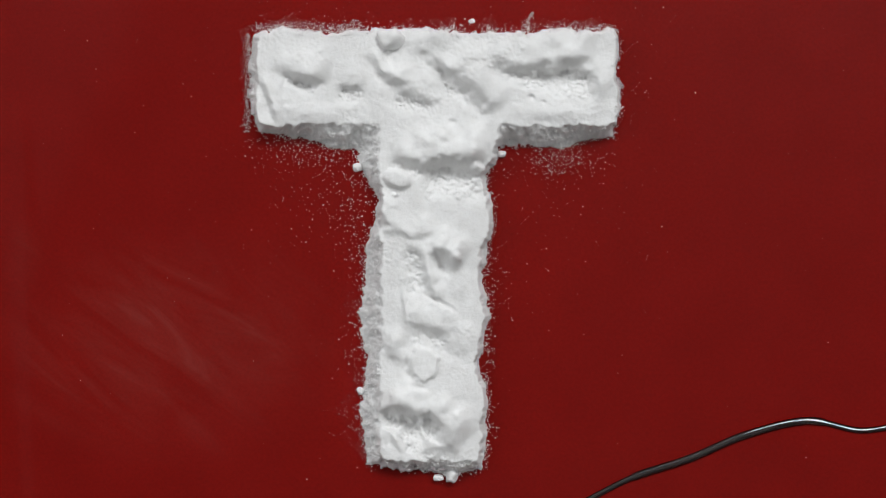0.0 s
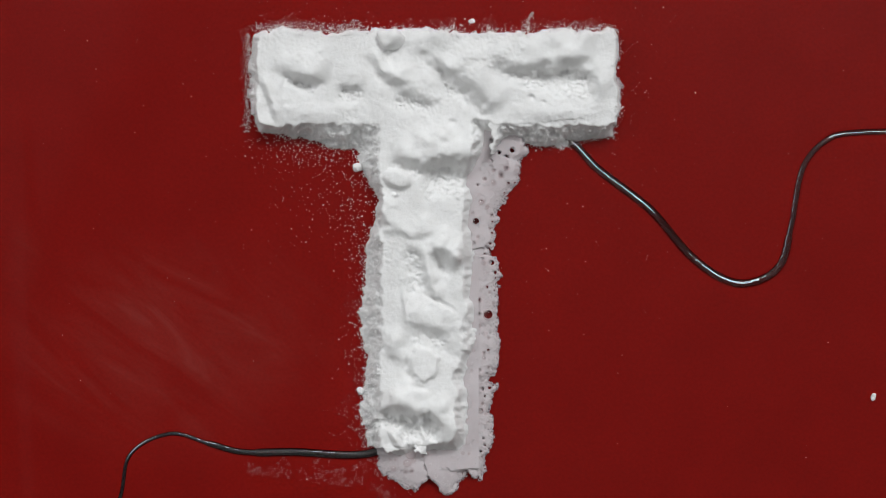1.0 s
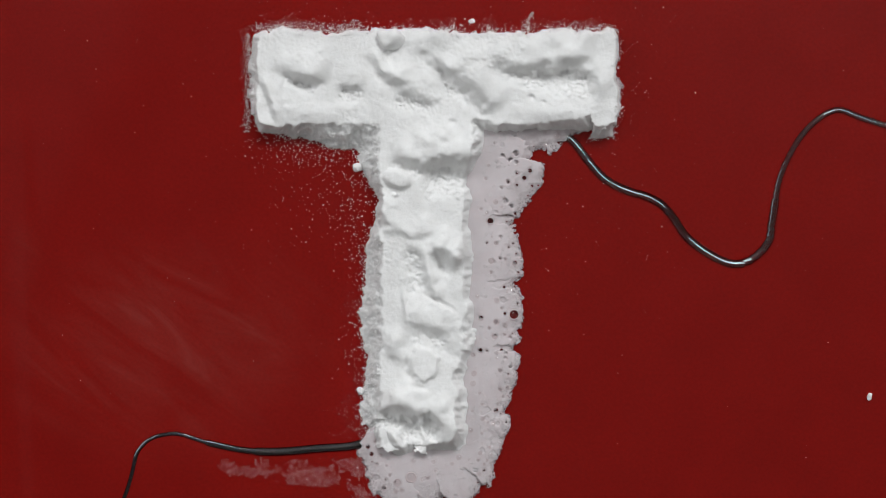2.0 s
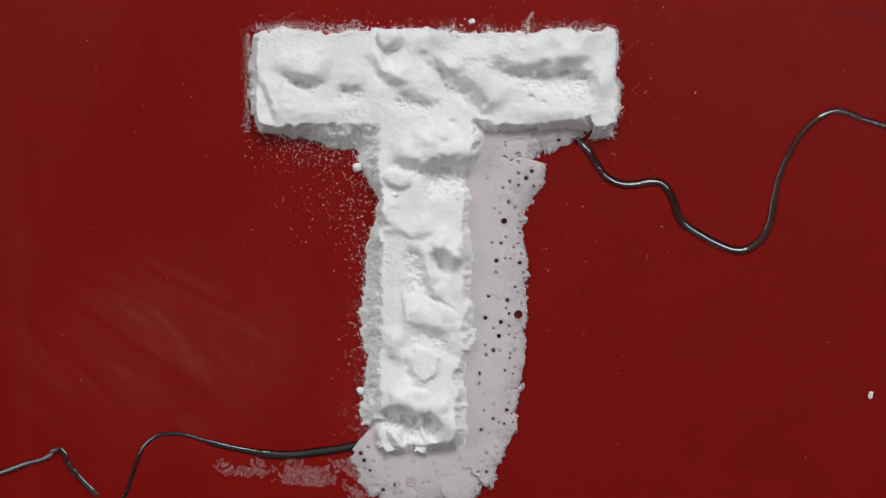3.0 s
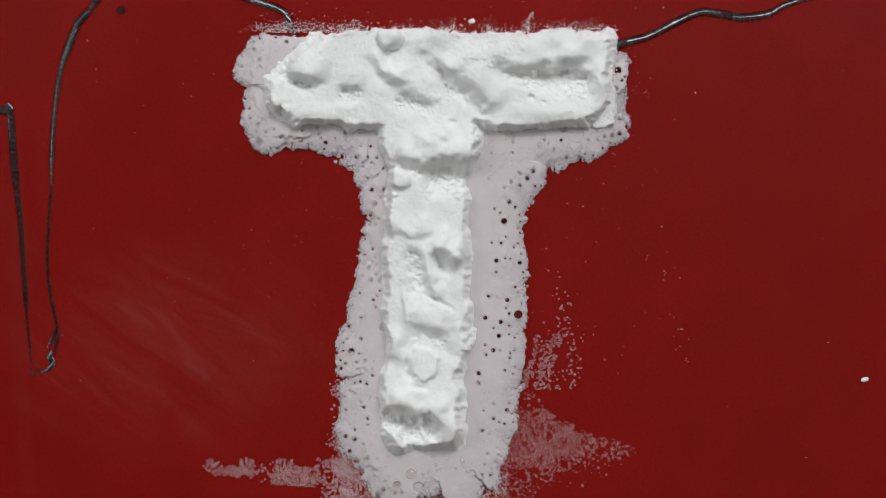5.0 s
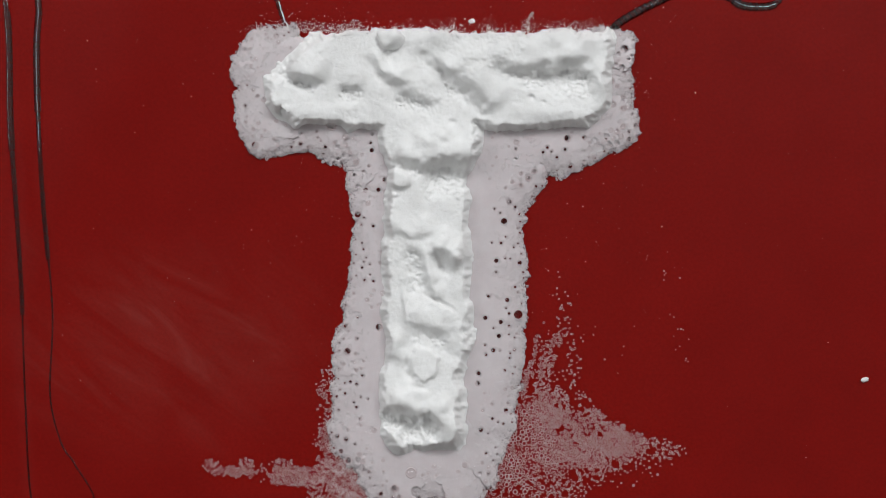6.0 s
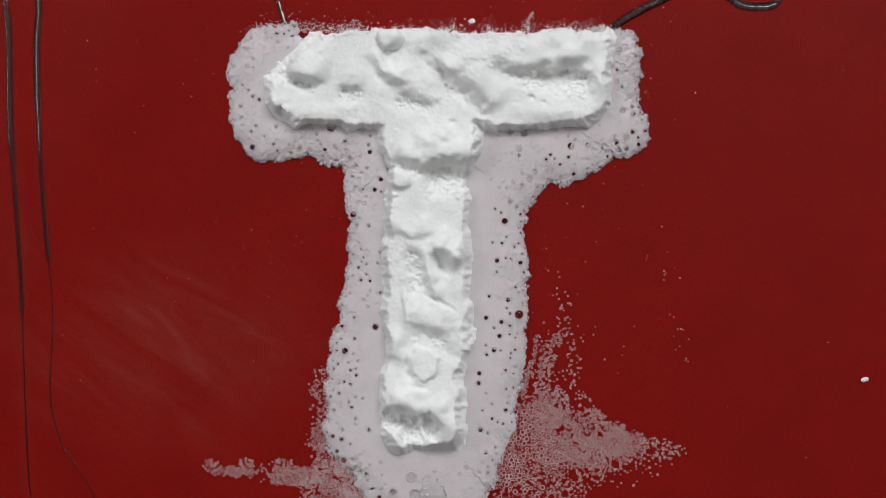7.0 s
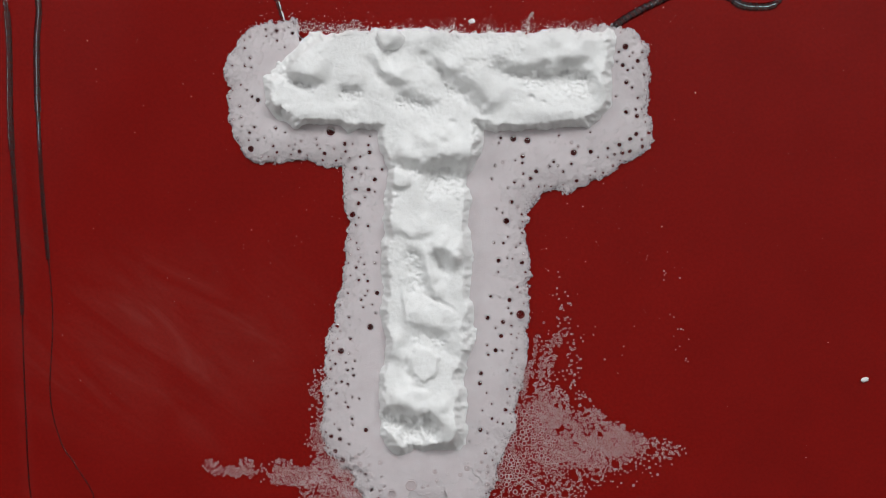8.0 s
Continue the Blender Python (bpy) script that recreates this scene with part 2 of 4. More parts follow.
def build_room():
    pale = "plain grey painted wall of the room"
    slab("floor", -1.13, -2.2, -0.08, 2.2, 2.1, -0.03, FLOOR, "plain dull floor under the red board")
    slab("ceiling", -1.13, -2.2, 3.0, 2.2, 2.1, 3.05, CEILING, "plain dark painted ceiling of the room")
    slab("wall_south", -1.13, -2.25, -0.03, 2.2, -2.2, 3.0, WALL, pale)
    # side wall: four pieces round the opening made for the added fill light
    slab("wall_west_1", -1.13, -2.2, -0.03, -1.03, -0.37, 3.0, WALL, pale)
    slab("wall_west_2", -1.13, 0.37, -0.03, -1.03, 2.0, 3.0, WALL, pale)
    slab("wall_west_3", -1.13, -0.37, -0.03, -1.03, 0.37, 0.53, WALL, "plain grey wall below the added fill light")
    slab("wall_west_4", -1.13, -0.37, 1.17, -1.03, 0.37, 3.0, WALL, "plain grey wall above the added fill light")
    slab("wall_east", 2.2, -2.2, -0.03, 2.25, 2.1, 3.0, WALL, pale)
    # window wall: three pieces round the opening, which ends at the side wall
    slab("wall_north_1", 1.17, 2.0, -0.03, 2.2, 2.1, 3.0, WALL, "plain grey wall beside the window opening")
    slab("wall_north_2", -1.13, 2.0, -0.03, 1.17, 2.1, 1.66, WALL, "plain grey wall below the window opening")
    slab("wall_north_3", -1.13, 2.0, 2.54, 1.17, 2.1, 3.0, WALL, "plain grey wall above the window opening")


def build_board():
    us = np.concatenate([np.linspace(-1300, -80, 20), np.arange(-70, 130, 4), np.linspace(140, 2900, 60)])
    vs = np.linspace(-1000, 1900, 90)
    u, v = np.meshgrid(us, vs)
    line = 4 + 0.045 * v + 4 * vnoise(v, v * 0, 160, 3)
    h = -1.4 * step(20, -14, u - line) + 0.5 * np.exp(-((u - line - 22) / 14.0) ** 2)
    me = sheet("board", u, v, h, np.ones(u.shape, bool), BOARD, wall=-187.5, flat=False)
    board = new("board", me)
    tagged(board, "glossy dark red board with a shallow crease along one edge", "board", kind="structure")


build_room()
build_board()


# ---- the letter ----
def letter_fields(u, v):
    w = 4 * vnoise(u, v, 50, 1) + 4 * vnoise(u, v, 24, 11) + 3.5 * vnoise(u, v, 11, 2) + 2.5 * vnoise(u, v, 5, 3)
    low = np.where(u < 756, 236 + 27 * step(460, 610, u), 258 - 14 * step(1000, 1090, u))
    left = np.interp(v, (240, 290, 345, 400, 440, 560, 650, 690, 830), (640, 640, 664, 660, 648, 640, 646, 638, 650))
    right = np.interp(v, (240, 280, 310, 400, 450, 500, 560, 640, 720, 830), (892, 878, 860, 874, 856, 850, 864, 848, 864, 852))
    shaft = np.maximum(np.abs(u - (left + right) / 2) - (right - left) / 2, np.maximum(200 - v, v - 832 + 8 * step(760, 700, u) - 14 * np.exp(-((u - 796) / 26) ** 2)))
    base = join(box(u, v, 443, 54, 1094, 250, 6) + (250 - low) * step(180, 240, v), shaft, 10) + w
    top = join(box(u, v, 456, 57, 1091, 221, 10), np.maximum(np.maximum(674 - u, u - right + 9), np.maximum(200 - v, v - 816)), 8) + 0.8 * w
    # what is left standing in the end: worn ends of the bar, a shaft that narrows and widens
    side = 0.5 * (np.interp(v, (230, 300, 420, 500, 540, 600, 680, 740, 800), (674, 690, 690, 684, 674, 688, 671, 674, 700))
                  + np.interp(v, (230, 300, 420, 500, 540, 610, 660, 720, 800), (848, 828, 826, 822, 829, 829, 808, 823, 818)))
    half = np.interp(v, (230, 300, 420, 540, 640, 700, 760, 800), (88, 70, 68, 76, 66, 74, 74, 58))
    shaft = -join(half - np.abs(u - side), np.minimum(v - 190, 797 - v), 26)
    bar = np.maximum(box(u, v, 480, 56, 1078, 224, 14), np.maximum((566 - u - (v - 56)) * 0.7, (u - 1090 + 0.9 * (v - 168)) * 0.7))
    bar = np.maximum(bar, (470 - u + 1.1 * (v - 172)) * 0.6)
    core = join(bar, shaft, 8) + 7 * vnoise(u, v, 41, 5) + 4 * vnoise(u, v, 19, 8) + 2.4 * vnoise(0.8 * u + 0.6 * v, 0.8 * v - 0.6 * u, 9.3, 6) + 1.3 * vnoise(0.8 * u + 0.6 * v, 0.8 * v - 0.6 * u, 4.4, 7)
    return base, top, core


def dent(h, u, v, cx, cy, rx, ry, turn, depth, lean=0.6, edge=0.0):
    """Press a hollow (or, with a negative depth, a lump) into h; its far side is the steeper one."""
    c, s = math.cos(radians(turn)), math.sin(radians(turn))
    x, y = (u - cx), (v - cy)
    wob = 1 + 0.26 * vnoise(u, v, 22, 8) + 0.12 * vnoise(u, v, 8, 3)
    lx, ly = (x * c + y * s) / rx * wob, (-x * s + y * c) / ry * wob
    e = np.sqrt(lx * lx + ly * ly)
    tilt = 1 - lean * (ly * 0.9 - lx * 0.2 if abs(turn) < 60 else y / max(rx, ry))
    return h - depth * step(1.0, edge, e) * np.clip(tilt, 0, 1.8)


def ledge(h, u, v, u0, v0, u1, v1, rise, width, reach):
    """A scarp along a line; the ground to the left of the way from the first point to the second stands higher and slopes back."""
    length = math.hypot(u1 - u0, v1 - v0)
    dx, dy = (u1 - u0) / length, (v1 - v0) / length
    bend = 6 * vnoise(u, v, 30, 5) + 3.5 * vnoise(u, v, 12, 2)
    a = (u - u0) * dx + (v - v0) * dy
    b = -((v - v0) * dx - (u - u0) * dy) + bend
    along = step(-14, 24, a) * step(length + 14, length - 24, a) * (0.8 + 0.45 * vnoise(u, v, 34, 7))
    width = width * (1.35 + 0.5 * vnoise(u, v, 28, 3))
    rise = rise * (1.5 + 0.3 * step(240, 300, v) - 0.2 * step(690, 725, v))
    return h + along * rise * (step(-width, width, b) * np.exp(-np.maximum(b - width, 0) ** 2 / (reach * reach))
                               - 0.35 * np.exp(-((b + width) / (1.6 * width)) ** 2))


def letter_top(u, v):
    h = 39 + 3 * fbm(u, v, 150, 2, 2) + 1.2 * fbm(u, v, 50, 4, 2)
    h = h - 1.6 * np.abs(vnoise(u, v, 34, 9)) * step(0.0, 0.5, vnoise(u, v, 90, 6))
    h = h - 6 * step(820, 872, u) * step(250, 330, v)
    plain = h

    def d(*a, **k):
        nonlocal h
        h = dent(h, u, v, *a, **k)

    def g(*a):
        nonlocal h
        h = ledge(h, u, v, *a)
    # cross bar
    g(730, 76, 806, 132, 11, 10, 60)
    g(788, 116, 872, 196, 15, 13, 46)
    g(868, 116, 1050, 116, 15, 14, 40)
    g(1046, 112, 1056, 168, 9, 9, 30)
    g(484, 124, 572, 146, 13, 8, 40)
    g(598, 152, 646, 158, 6, 8, 30)
    g(690, 160, 775, 178, 9, 11, 30)
    g(652, 96, 690, 148, 7, 7, 18)
    g(684, 148, 726, 144, 6, 6, 24)
    g(455, 140, 490, 216, 8, 6, 30)
    d(985, 146, 84, 34, 6, 16)
    d(530, 142, 46, 17, 14, 8)
    d(615, 170, 32, 26, 0, 9)
    d(725, 186, 52, 28, 6, 8)
    d(940, 173, 13, 8, 25, 6)
    d(962, 181, 7, 5, 25, 4)
    d(800, 217, 12, 9, 0, 5)
    d(787, 253, 11, 9, 0, 5)
    d(688, 112, 22, 30, 10, 7)
    d(560, 200, 90, 26, -4, -5, lean=0.0)
    d(980, 200, 100, 24, 2, -6, lean=0.0)
    # shaft
    g(696, 283, 742, 292, 12, 9, 34)
    g(738, 292, 858, 290, 19, 15, 40)
    d(782, 318, 60, 40, 0, 18)
    d(705, 317, 27, 20, 10, -12, lean=0.0, edge=0.5)
    d(846, 300, 18, 15, 30, -10, lean=0.0, edge=0.3)
    d(699, 345, 9, 7, 0, -6, lean=0.0)
    g(700, 419, 750, 423, 5, 4, 20)
    g(742, 415, 770, 409, 6, 4, 20)
    g(672, 345, 686, 420, 6, 6, 16)
    g(745, 438, 762, 532, 8, 8, 20)
    g(716, 440, 742, 440, 6, 6, 20)
    d(732, 476, 26, 50, -10, 11, lean=0.3)
    g(756, 436, 806, 474, 14, 12, 26)
    d(782, 468, 26, 44, 4, 11, lean=0.6)
    d(808, 457, 13, 15, 0, -11, lean=0.0, edge=0.2)
    d(780, 537, 46, 8, 28, 8)
    d(716, 536, 6, 40, -6, -5, lean=0.0)
    d(740, 552, 46, 26, 20, -5, lean=0.0)
    g(716, 580, 800, 592, 9, 13, 28)
    d(765, 592, 56, 24, 8, 7)
    g(790, 602, 836, 622, 6, 10, 24)
    g(676, 590, 700, 650, 8, 8, 22)
    d(722, 656, 12, 38, -14, 9, lean=0.0)
    d(738, 686, 28, 10, 10, 7, lean=0.0)
    d(750, 648, 29, 36, 0, -9, lean=0.0, edge=0.72)
    g(672, 724, 750, 744, 15, 11, 30)
    g(744, 730, 800, 792, 15, 12, 34)
    d(728, 772, 62, 40, 6, 8, lean=0.4)
    d(692, 748, 24, 20, 24, 17, lean=0.5, edge=0.5)
    d(722, 758, 14, 32, -28, 19, lean=0.4, edge=0.45)
    d(762, 758, 20, 36, -18, 22, lean=0.5, edge=0.5)
    d(727, 779, 11, 12, 0, -9, lean=0.0, edge=0.3)
    d(702, 780, 9, 34, -30, -8, lean=0.0)
    d(744, 756, 6, 34, -20, -8, lean=0.0)
    g(752, 796, 806, 806, 10, 9, 26)
    rough = step(1.5, 8, plain - h) + 0.8 * step(26, 6, np.hypot((u - 780) / 1.5, v - 330)) + 0.8 * step(30, 8, np.hypot(u - 733, (v - 480) / 1.6))
    h = np.where(h < 26, 26 - 6 * (1 - np.exp(-np.maximum(26 - h, 0) / 6)), h)
    return h, np.clip(rough, 0, 1)


GRID = 2.0
gu, gv = np.meshgrid(np.arange(424, 1116, GRID), np.arange(36, 876, GRID))
base_d, top_d, core_d = letter_fields(gu, gv)
crest, hollow = letter_top(gu, gv)
inside, out = np.maximum(-base_d, 0), np.maximum(top_d, 0)
share = inside / (inside + out + 1e-6)
slope = 1.0 * (share < 0.97)
coarse = np.clip(hollow + 1.0 * slope + 0.35 * step(0.3, 0.9, vnoise(gu, gv, 70, 4)), 0, 1.3)
white = np.random.RandomState(3).randn(*gu.shape)
white = (2 * white + np.roll(white, 1, 0) + np.roll(white, 1, 1) + np.roll(white, -1, 0) + np.roll(white, -1, 1)) / 2.83
share = np.clip(share + 0.42 * share * (1 - share) * (1.0 * vnoise(gu, gv, 21, 8) + 0.8 * vnoise(gu, gv, 9, 5)), 0, 1)
grit = (0.2 + 0.9 * coarse * (1 - 0.6 * slope)) * white + (0.2 + 1.3 * coarse) * vnoise(gu, gv, 7, 10) + (0.5 + 0.8 * coarse) * vnoise(gu, gv, 15, 7)
full = crest * np.power(share, 1.25) + grit
full = np.where(base_d < 0, np.maximum(full, 0.5), -2)

letter = new("powder_letter")
tagged(letter, "white powder heaped as a capital letter T on red board", "powder letter")
core_h = (full - np.clip((core_d + 14) * 0.06, 0, 0.5)) * (1 - 0.62 * step(-9, 9, core_d + 4 * vnoise(0.7 * gu + 0.7 * gv, 0.7 * gv - 0.7 * gu, 30, 4) + 1.2 * vnoise(0.7 * gu + 0.7 * gv, 0.7 * gv - 0.7 * gu, 7, 2))) * step(15, 8, core_d) \
    - 3 * step(10, 15, core_d)


def body_grains():
    """Crystals lying in the hollows and thinly over the top of the body."""
    rng, out = np.random.RandomState(8), []
    spots = np.argwhere((core_d < -3) & (rng.rand(*core_d.shape) < 0.02 + 0.12 * coarse * (hollow > 0.2)))
    for a, b in spots:
        out.append((gu[a, b] + rng.randn(), gv[a, b] + rng.randn(), core_h[a, b] + 0.2, 0.7 + 0.9 * rng.rand() ** 2))
    return grains(out, rng)


part("letter_body", sheet("letter_body", gu, gv, core_h, core_d < 15, POWDER, wall=-2, extra=body_grains()), letter, "dented chunk of packed white powder")


BANK_U = gu + 9 * vnoise(gu, gv, 22, 3) + 5 * vnoise(gu, gv, 9, 8)
BANK_V = gv + 9 * vnoise(gu, gv, 20, 6) + 5 * vnoise(gu, gv, 8, 1)


def bank_mask(name):
    """The parts of the loose rim, by a stretch of the plan."""
    gu, gv = BANK_U, BANK_V
    right, left = gu > 756, gu <= 756
    if name.startswith("shaft_right"):
        k = int(name[-1])
        lo, hi = (240, 380, 520, 640, 745)[k], (380, 520, 640, 745, 745)[k]
        return right & (gv > (190 if k == 0 else lo)) & (gv <= hi) & (gu <= (870 if k == 0 else 2000) + (gv > 275) * 2000)
    if name.startswith("shaft_left"):
        k = int(name[-1])
        lo, hi = (240, 370, 500, 640)[k], (370, 500, 640, 745)[k]
        return left & (gv > (190 if k == 0 else lo)) & (gv <= hi) & (gu > 620 + (gv <= 275) * 36)
    if name == "foot_right":
        return (right & (gv > 745)) | (gv > 800)
    if name == "foot_left":
        return left & (gv > 745) & (gv <= 800)
    if name == "arm_left":
        return (gv > 190) & (gv <= 275) & (gu <= 656) & (gu > 500)
    if name == "end_left":
        return (gu <= 500) | ((gu + gv < 655) & (gv <= 190))
    if name == "arm_right":
        return (gv > 190) & (gv <= 275) & (gu > 870) & (gu <= 1050)
    if name == "end_right":
        return (gu > 1050) | ((gu > 1030) & (gv <= 190))
    return (gv <= 190) & (gu > 500) & (gu <= 1030) & (gu + gv >= 655)


def build_banks():
    """Loose powder round the packed body; each bank sinks away into the liquid when that reaches it."""
    rng = np.random.RandomState(5)
    made = {}
    bank_h = full - np.clip((-14 - core_d) * 0.06, 0, 0.5) - 8 * step(-20, -30, core_d)
    names = ["shaft_right0", "shaft_right1", "shaft_right2", "shaft_right3", "shaft_left0", "shaft_left1", "shaft_left2",
             "shaft_left3", "foot_right", "foot_left", "arm_left", "end_left", "arm_right", "end_right", "rest"]
    for name in names:
        mask = bank_mask(name) & (core_d > -32) & (base_d < 3)
        rim = np.argwhere(mask & (base_d > -36) & ((share < 0.97) | (base_d > -5)) & (bank_h > 0))
        pts = []
        if len(rim):
            for i in rng.choice(len(rim), min(len(rim), int(len(rim) * 0.9)), replace=False):
                a, b = rim[i]
                x, y = gu[a, b] + rng.randn() * 3, gv[a, b] + rng.randn() * 3
                pts.append((x, y, max(bank_h[a, b], 0) + 0.5, 0.7 + 1.6 * rng.rand() ** 3))
                if base_d[a, b] > -4:
                    x, y = gu[a, b] + rng.randn() * 6, gv[a, b] + rng.randn() * 6
                    pts.append((x, y, 0.6 + 0.3 * max(bank_h[a, b], 0) * rng.rand(), 0.6 + 0.9 * rng.rand() ** 2))
        made[name] = part("powder_bank", sheet("powder_bank", gu, gv, bank_h, mask, POWDER, wall=-3, extra=grains(pts, rng), cells=mask[1:, 1:]), letter,
                          "loose grainy white powder at the rim")
    return made


BANKS = build_banks()


def dust(points, rng, label):
    v, f = grains(points, rng)
    return tagged(new("powder_dust", mesh_of("powder_dust", v, f, POWDER, False)), label, "powder", kind="stuff")


def build_dust():
    """Scattered grains on the board."""
    rng = np.random.RandomState(11)

    def cloud(cu, cv, su, sv, n, big=1.0):
        out = []
        for _ in range(int(n * 1.35)):
            a, b = rng.normal(cu, su), rng.normal(cv, sv)
            out.append((a, b, 0.5, big * (0.46 + 0.9 * rng.rand() ** 3)))
        return out
    made = {}
    top = []
    for cu, su, n in ((480, 22, 160), (520, 30, 200), (575, 30, 150), (625, 18, 170), (700, 14, 60), (795, 12, 110), (868, 8, 60),
                      (932, 6, 60), (980, 30, 80), (1010, 25, 120), (1055, 18, 150)):
        top += [(a, 58 - abs(rng.normal(0, 9)), 0.5, r) for a, b, h, r in cloud(cu, 50, su, 8, n, 1.2)]
    top += cloud(870, 45, 150, 8, 90) + cloud(1120, 130, 40, 60, 40) + cloud(560, 30, 60, 12, 30)
    top += [(930 + k * 1.3 + rng.normal(0, 3), 50 - k * 3, 0.5, 1.2) for k in range(10) for _ in range(4)]
    made["top"] = dust(top, rng, "fine white powder grains strewn on red board")
    left = [(443 - abs(rng.normal(0, 6)) + 2 * rng.randn(), rng.uniform(60, 235), 0.5, 0.7 + 0.9 * rng.rand() ** 2) for _ in range(330)]
    left += cloud(510, 262, 40, 16, 130) + cloud(580, 275, 30, 14, 110)
    made["left"] = dust(left, rng, "fine white powder grains strewn on red board")
    shaft = [(648 - abs(rng.normal(0, 14)) ** 1.15, rng.uniform(270, 800), 0.5, 0.55 + 0.9 * rng.rand() ** 3) for _ in range(520)]
    shaft += cloud(560, 330, 50, 50, 110) + cloud(600, 360, 30, 50, 90)
    made["shaft"] = dust(shaft, rng, "fine white powder grains strewn on red board")
    right = cloud(990, 285, 35, 16, 280) + cloud(960, 330, 50, 40, 60) + cloud(885, 500, 18, 50, 60)
    right += [(858 + abs(rng.normal(0, 9)), rng.uniform(270, 830), 0.5, 0.7 + 0.8 * rng.rand() ** 2) for _ in range(330)]
    made["right"] = dust(right, rng, "fine white powder grains strewn on red board")
    far = [(rng.uniform(60, 1500), rng.uniform(40, 860), 0.5, 0.5 + 0.9 * rng.rand() ** 2) for _ in range(70)]
    far += [(rng.normal(760, 260), rng.normal(300, 190), 0.4, 0.3 + 0.35 * rng.rand()) for _ in range(420)]
    made["far"] = dust(far, rng, "a few stray white grains on red board")
    return made


DUST = build_dust()


def crumb(u, v, h, rx, ry, rz, seed, label="small round clump of white powder"):
    """A rounded clump of powder, dented by noise, standing at height h."""
    bm = bmesh.new()
    bmesh.ops.create_icosphere(bm, subdivisions=3, radius=1)
    for p in bm.verts:
        k = 1 + 0.38 * noise.noise(p.co * 1.5 + Vector((seed * 3.1, 0, 0))) + 0.12 * noise.noise(p.co * 5 + Vector((0, seed, 0)))
        p.co = Vector((p.co.x * rx, p.co.y * ry, p.co.z * rz)) * (k * U)
    me = bpy.data.meshes.new("powder_clump")
    bm.to_mesh(me)
    bm.free()
    me.materials.append(POWDER)
    me.polygons.foreach_set("use_smooth", [True] * len(me.polygons))
    ob = new("powder_clump", me)
    ob.location = plan(u, v, h + rz * 0.6)
    return tagged(ob, label, "powder clump")


def letter_height(u, v):
    i, j = int(round((v - 36) / GRID)), int(round((u - 424) / GRID))
    return float(full[i, j])


CLUMPS = {
    "cap": crumb(692, 70, letter_height(692, 84) - 5, 25, 18, 15, 1, "rounded clump of white powder resting on the letter"),
    "left": crumb(632, 296, 0, 8, 8, 8, 2),
    "notch": crumb(888, 273, 0, 8, 6, 7, 3),
    "shaft": crumb(638, 692, 0, 6, 7, 6, 4),
    "top": crumb(835, 38, 0, 6, 4, 4, 5),
    "foot": crumb(800, 842, 0, 11, 13, 12, 6),
    "foot2": crumb(775, 846, 0, 9, 6, 7, 8),
    "chip": crumb(812, 826, 0, 7, 4.5, 4, 7, "tiny flat flake of white powder adrift on the board"),
}


# ---- foam ----
def foam_distance(u, v):
    narrow = u + np.where(u > 760, 58 * step(610, 880, v), 24 * step(550, 650, v) - 62 * step(770, 890, v) - 14 * step(550, 500, v))
    d = join(box(u, v, 402, 42, 1158, 285, 78), box(narrow, v, 594, 200, 936, 940, 90), 16)
    d = join(d, box(u, v, 880, 230, 1066, 336, 60), 70)
    return d + 12 * vnoise(u, v, 62, 2) + 5 * vnoise(u, v, 24, 4) + 2.5 * vnoise(u, v, 10, 7)


foam = new("foam")
tagged(foam, "pinkish white bubbly foam spreading round the powder letter", "foam")

BUBBLE_R = (2.1, 3.0, 4.4, 6.2, 8.6)


def well_places():
    """Where large clear bubbles sit in the foam, set apart from one another."""
    rng, out = np.random.RandomState(77), []
    u, v = rng.uniform(395, 1165, 9000), rng.uniform(36, 900, 9000)
    d = foam_distance(u, v)
    c = letter_fields(u, v)[2]
    for a, b, x, y in zip(u, v, d, c):
        j = int(rng.choice(5, p=(0.42, 0.33, 0.16, 0.065, 0.025)))
        if -75 < x < -3 - BUBBLE_R[j] and y > 12 and len(out) < 330 and rng.rand() < math.exp((x + 10) / 34) \
                and all((a - p) ** 2 + (b - q) ** 2 > (BUBBLE_R[j] + BUBBLE_R[k] + 4) ** 2 for p, q, k in out):
            out.append((float(a), float(b), j))
    return out


WELLS, TAKEN = well_places(), set()
BEADS = [ring(9, 4, r, t, t * 0.4) for r, t in ((1.0, 0.38), (1.6, 0.45), (2.5, 0.55))]
FILM_DOME = [mesh_of("bubble", *dome(14, 6, r, r, r * 0.9, 0.0, False), FILM) for r in BUBBLE_R]
RIM_RING = [mesh_of("bubble_rim", *ring(18, 6, r, t), RIM) for r, t in zip(BUBBLE_R, (0.6, 0.7, 0.8, 1.0, 1.2))]


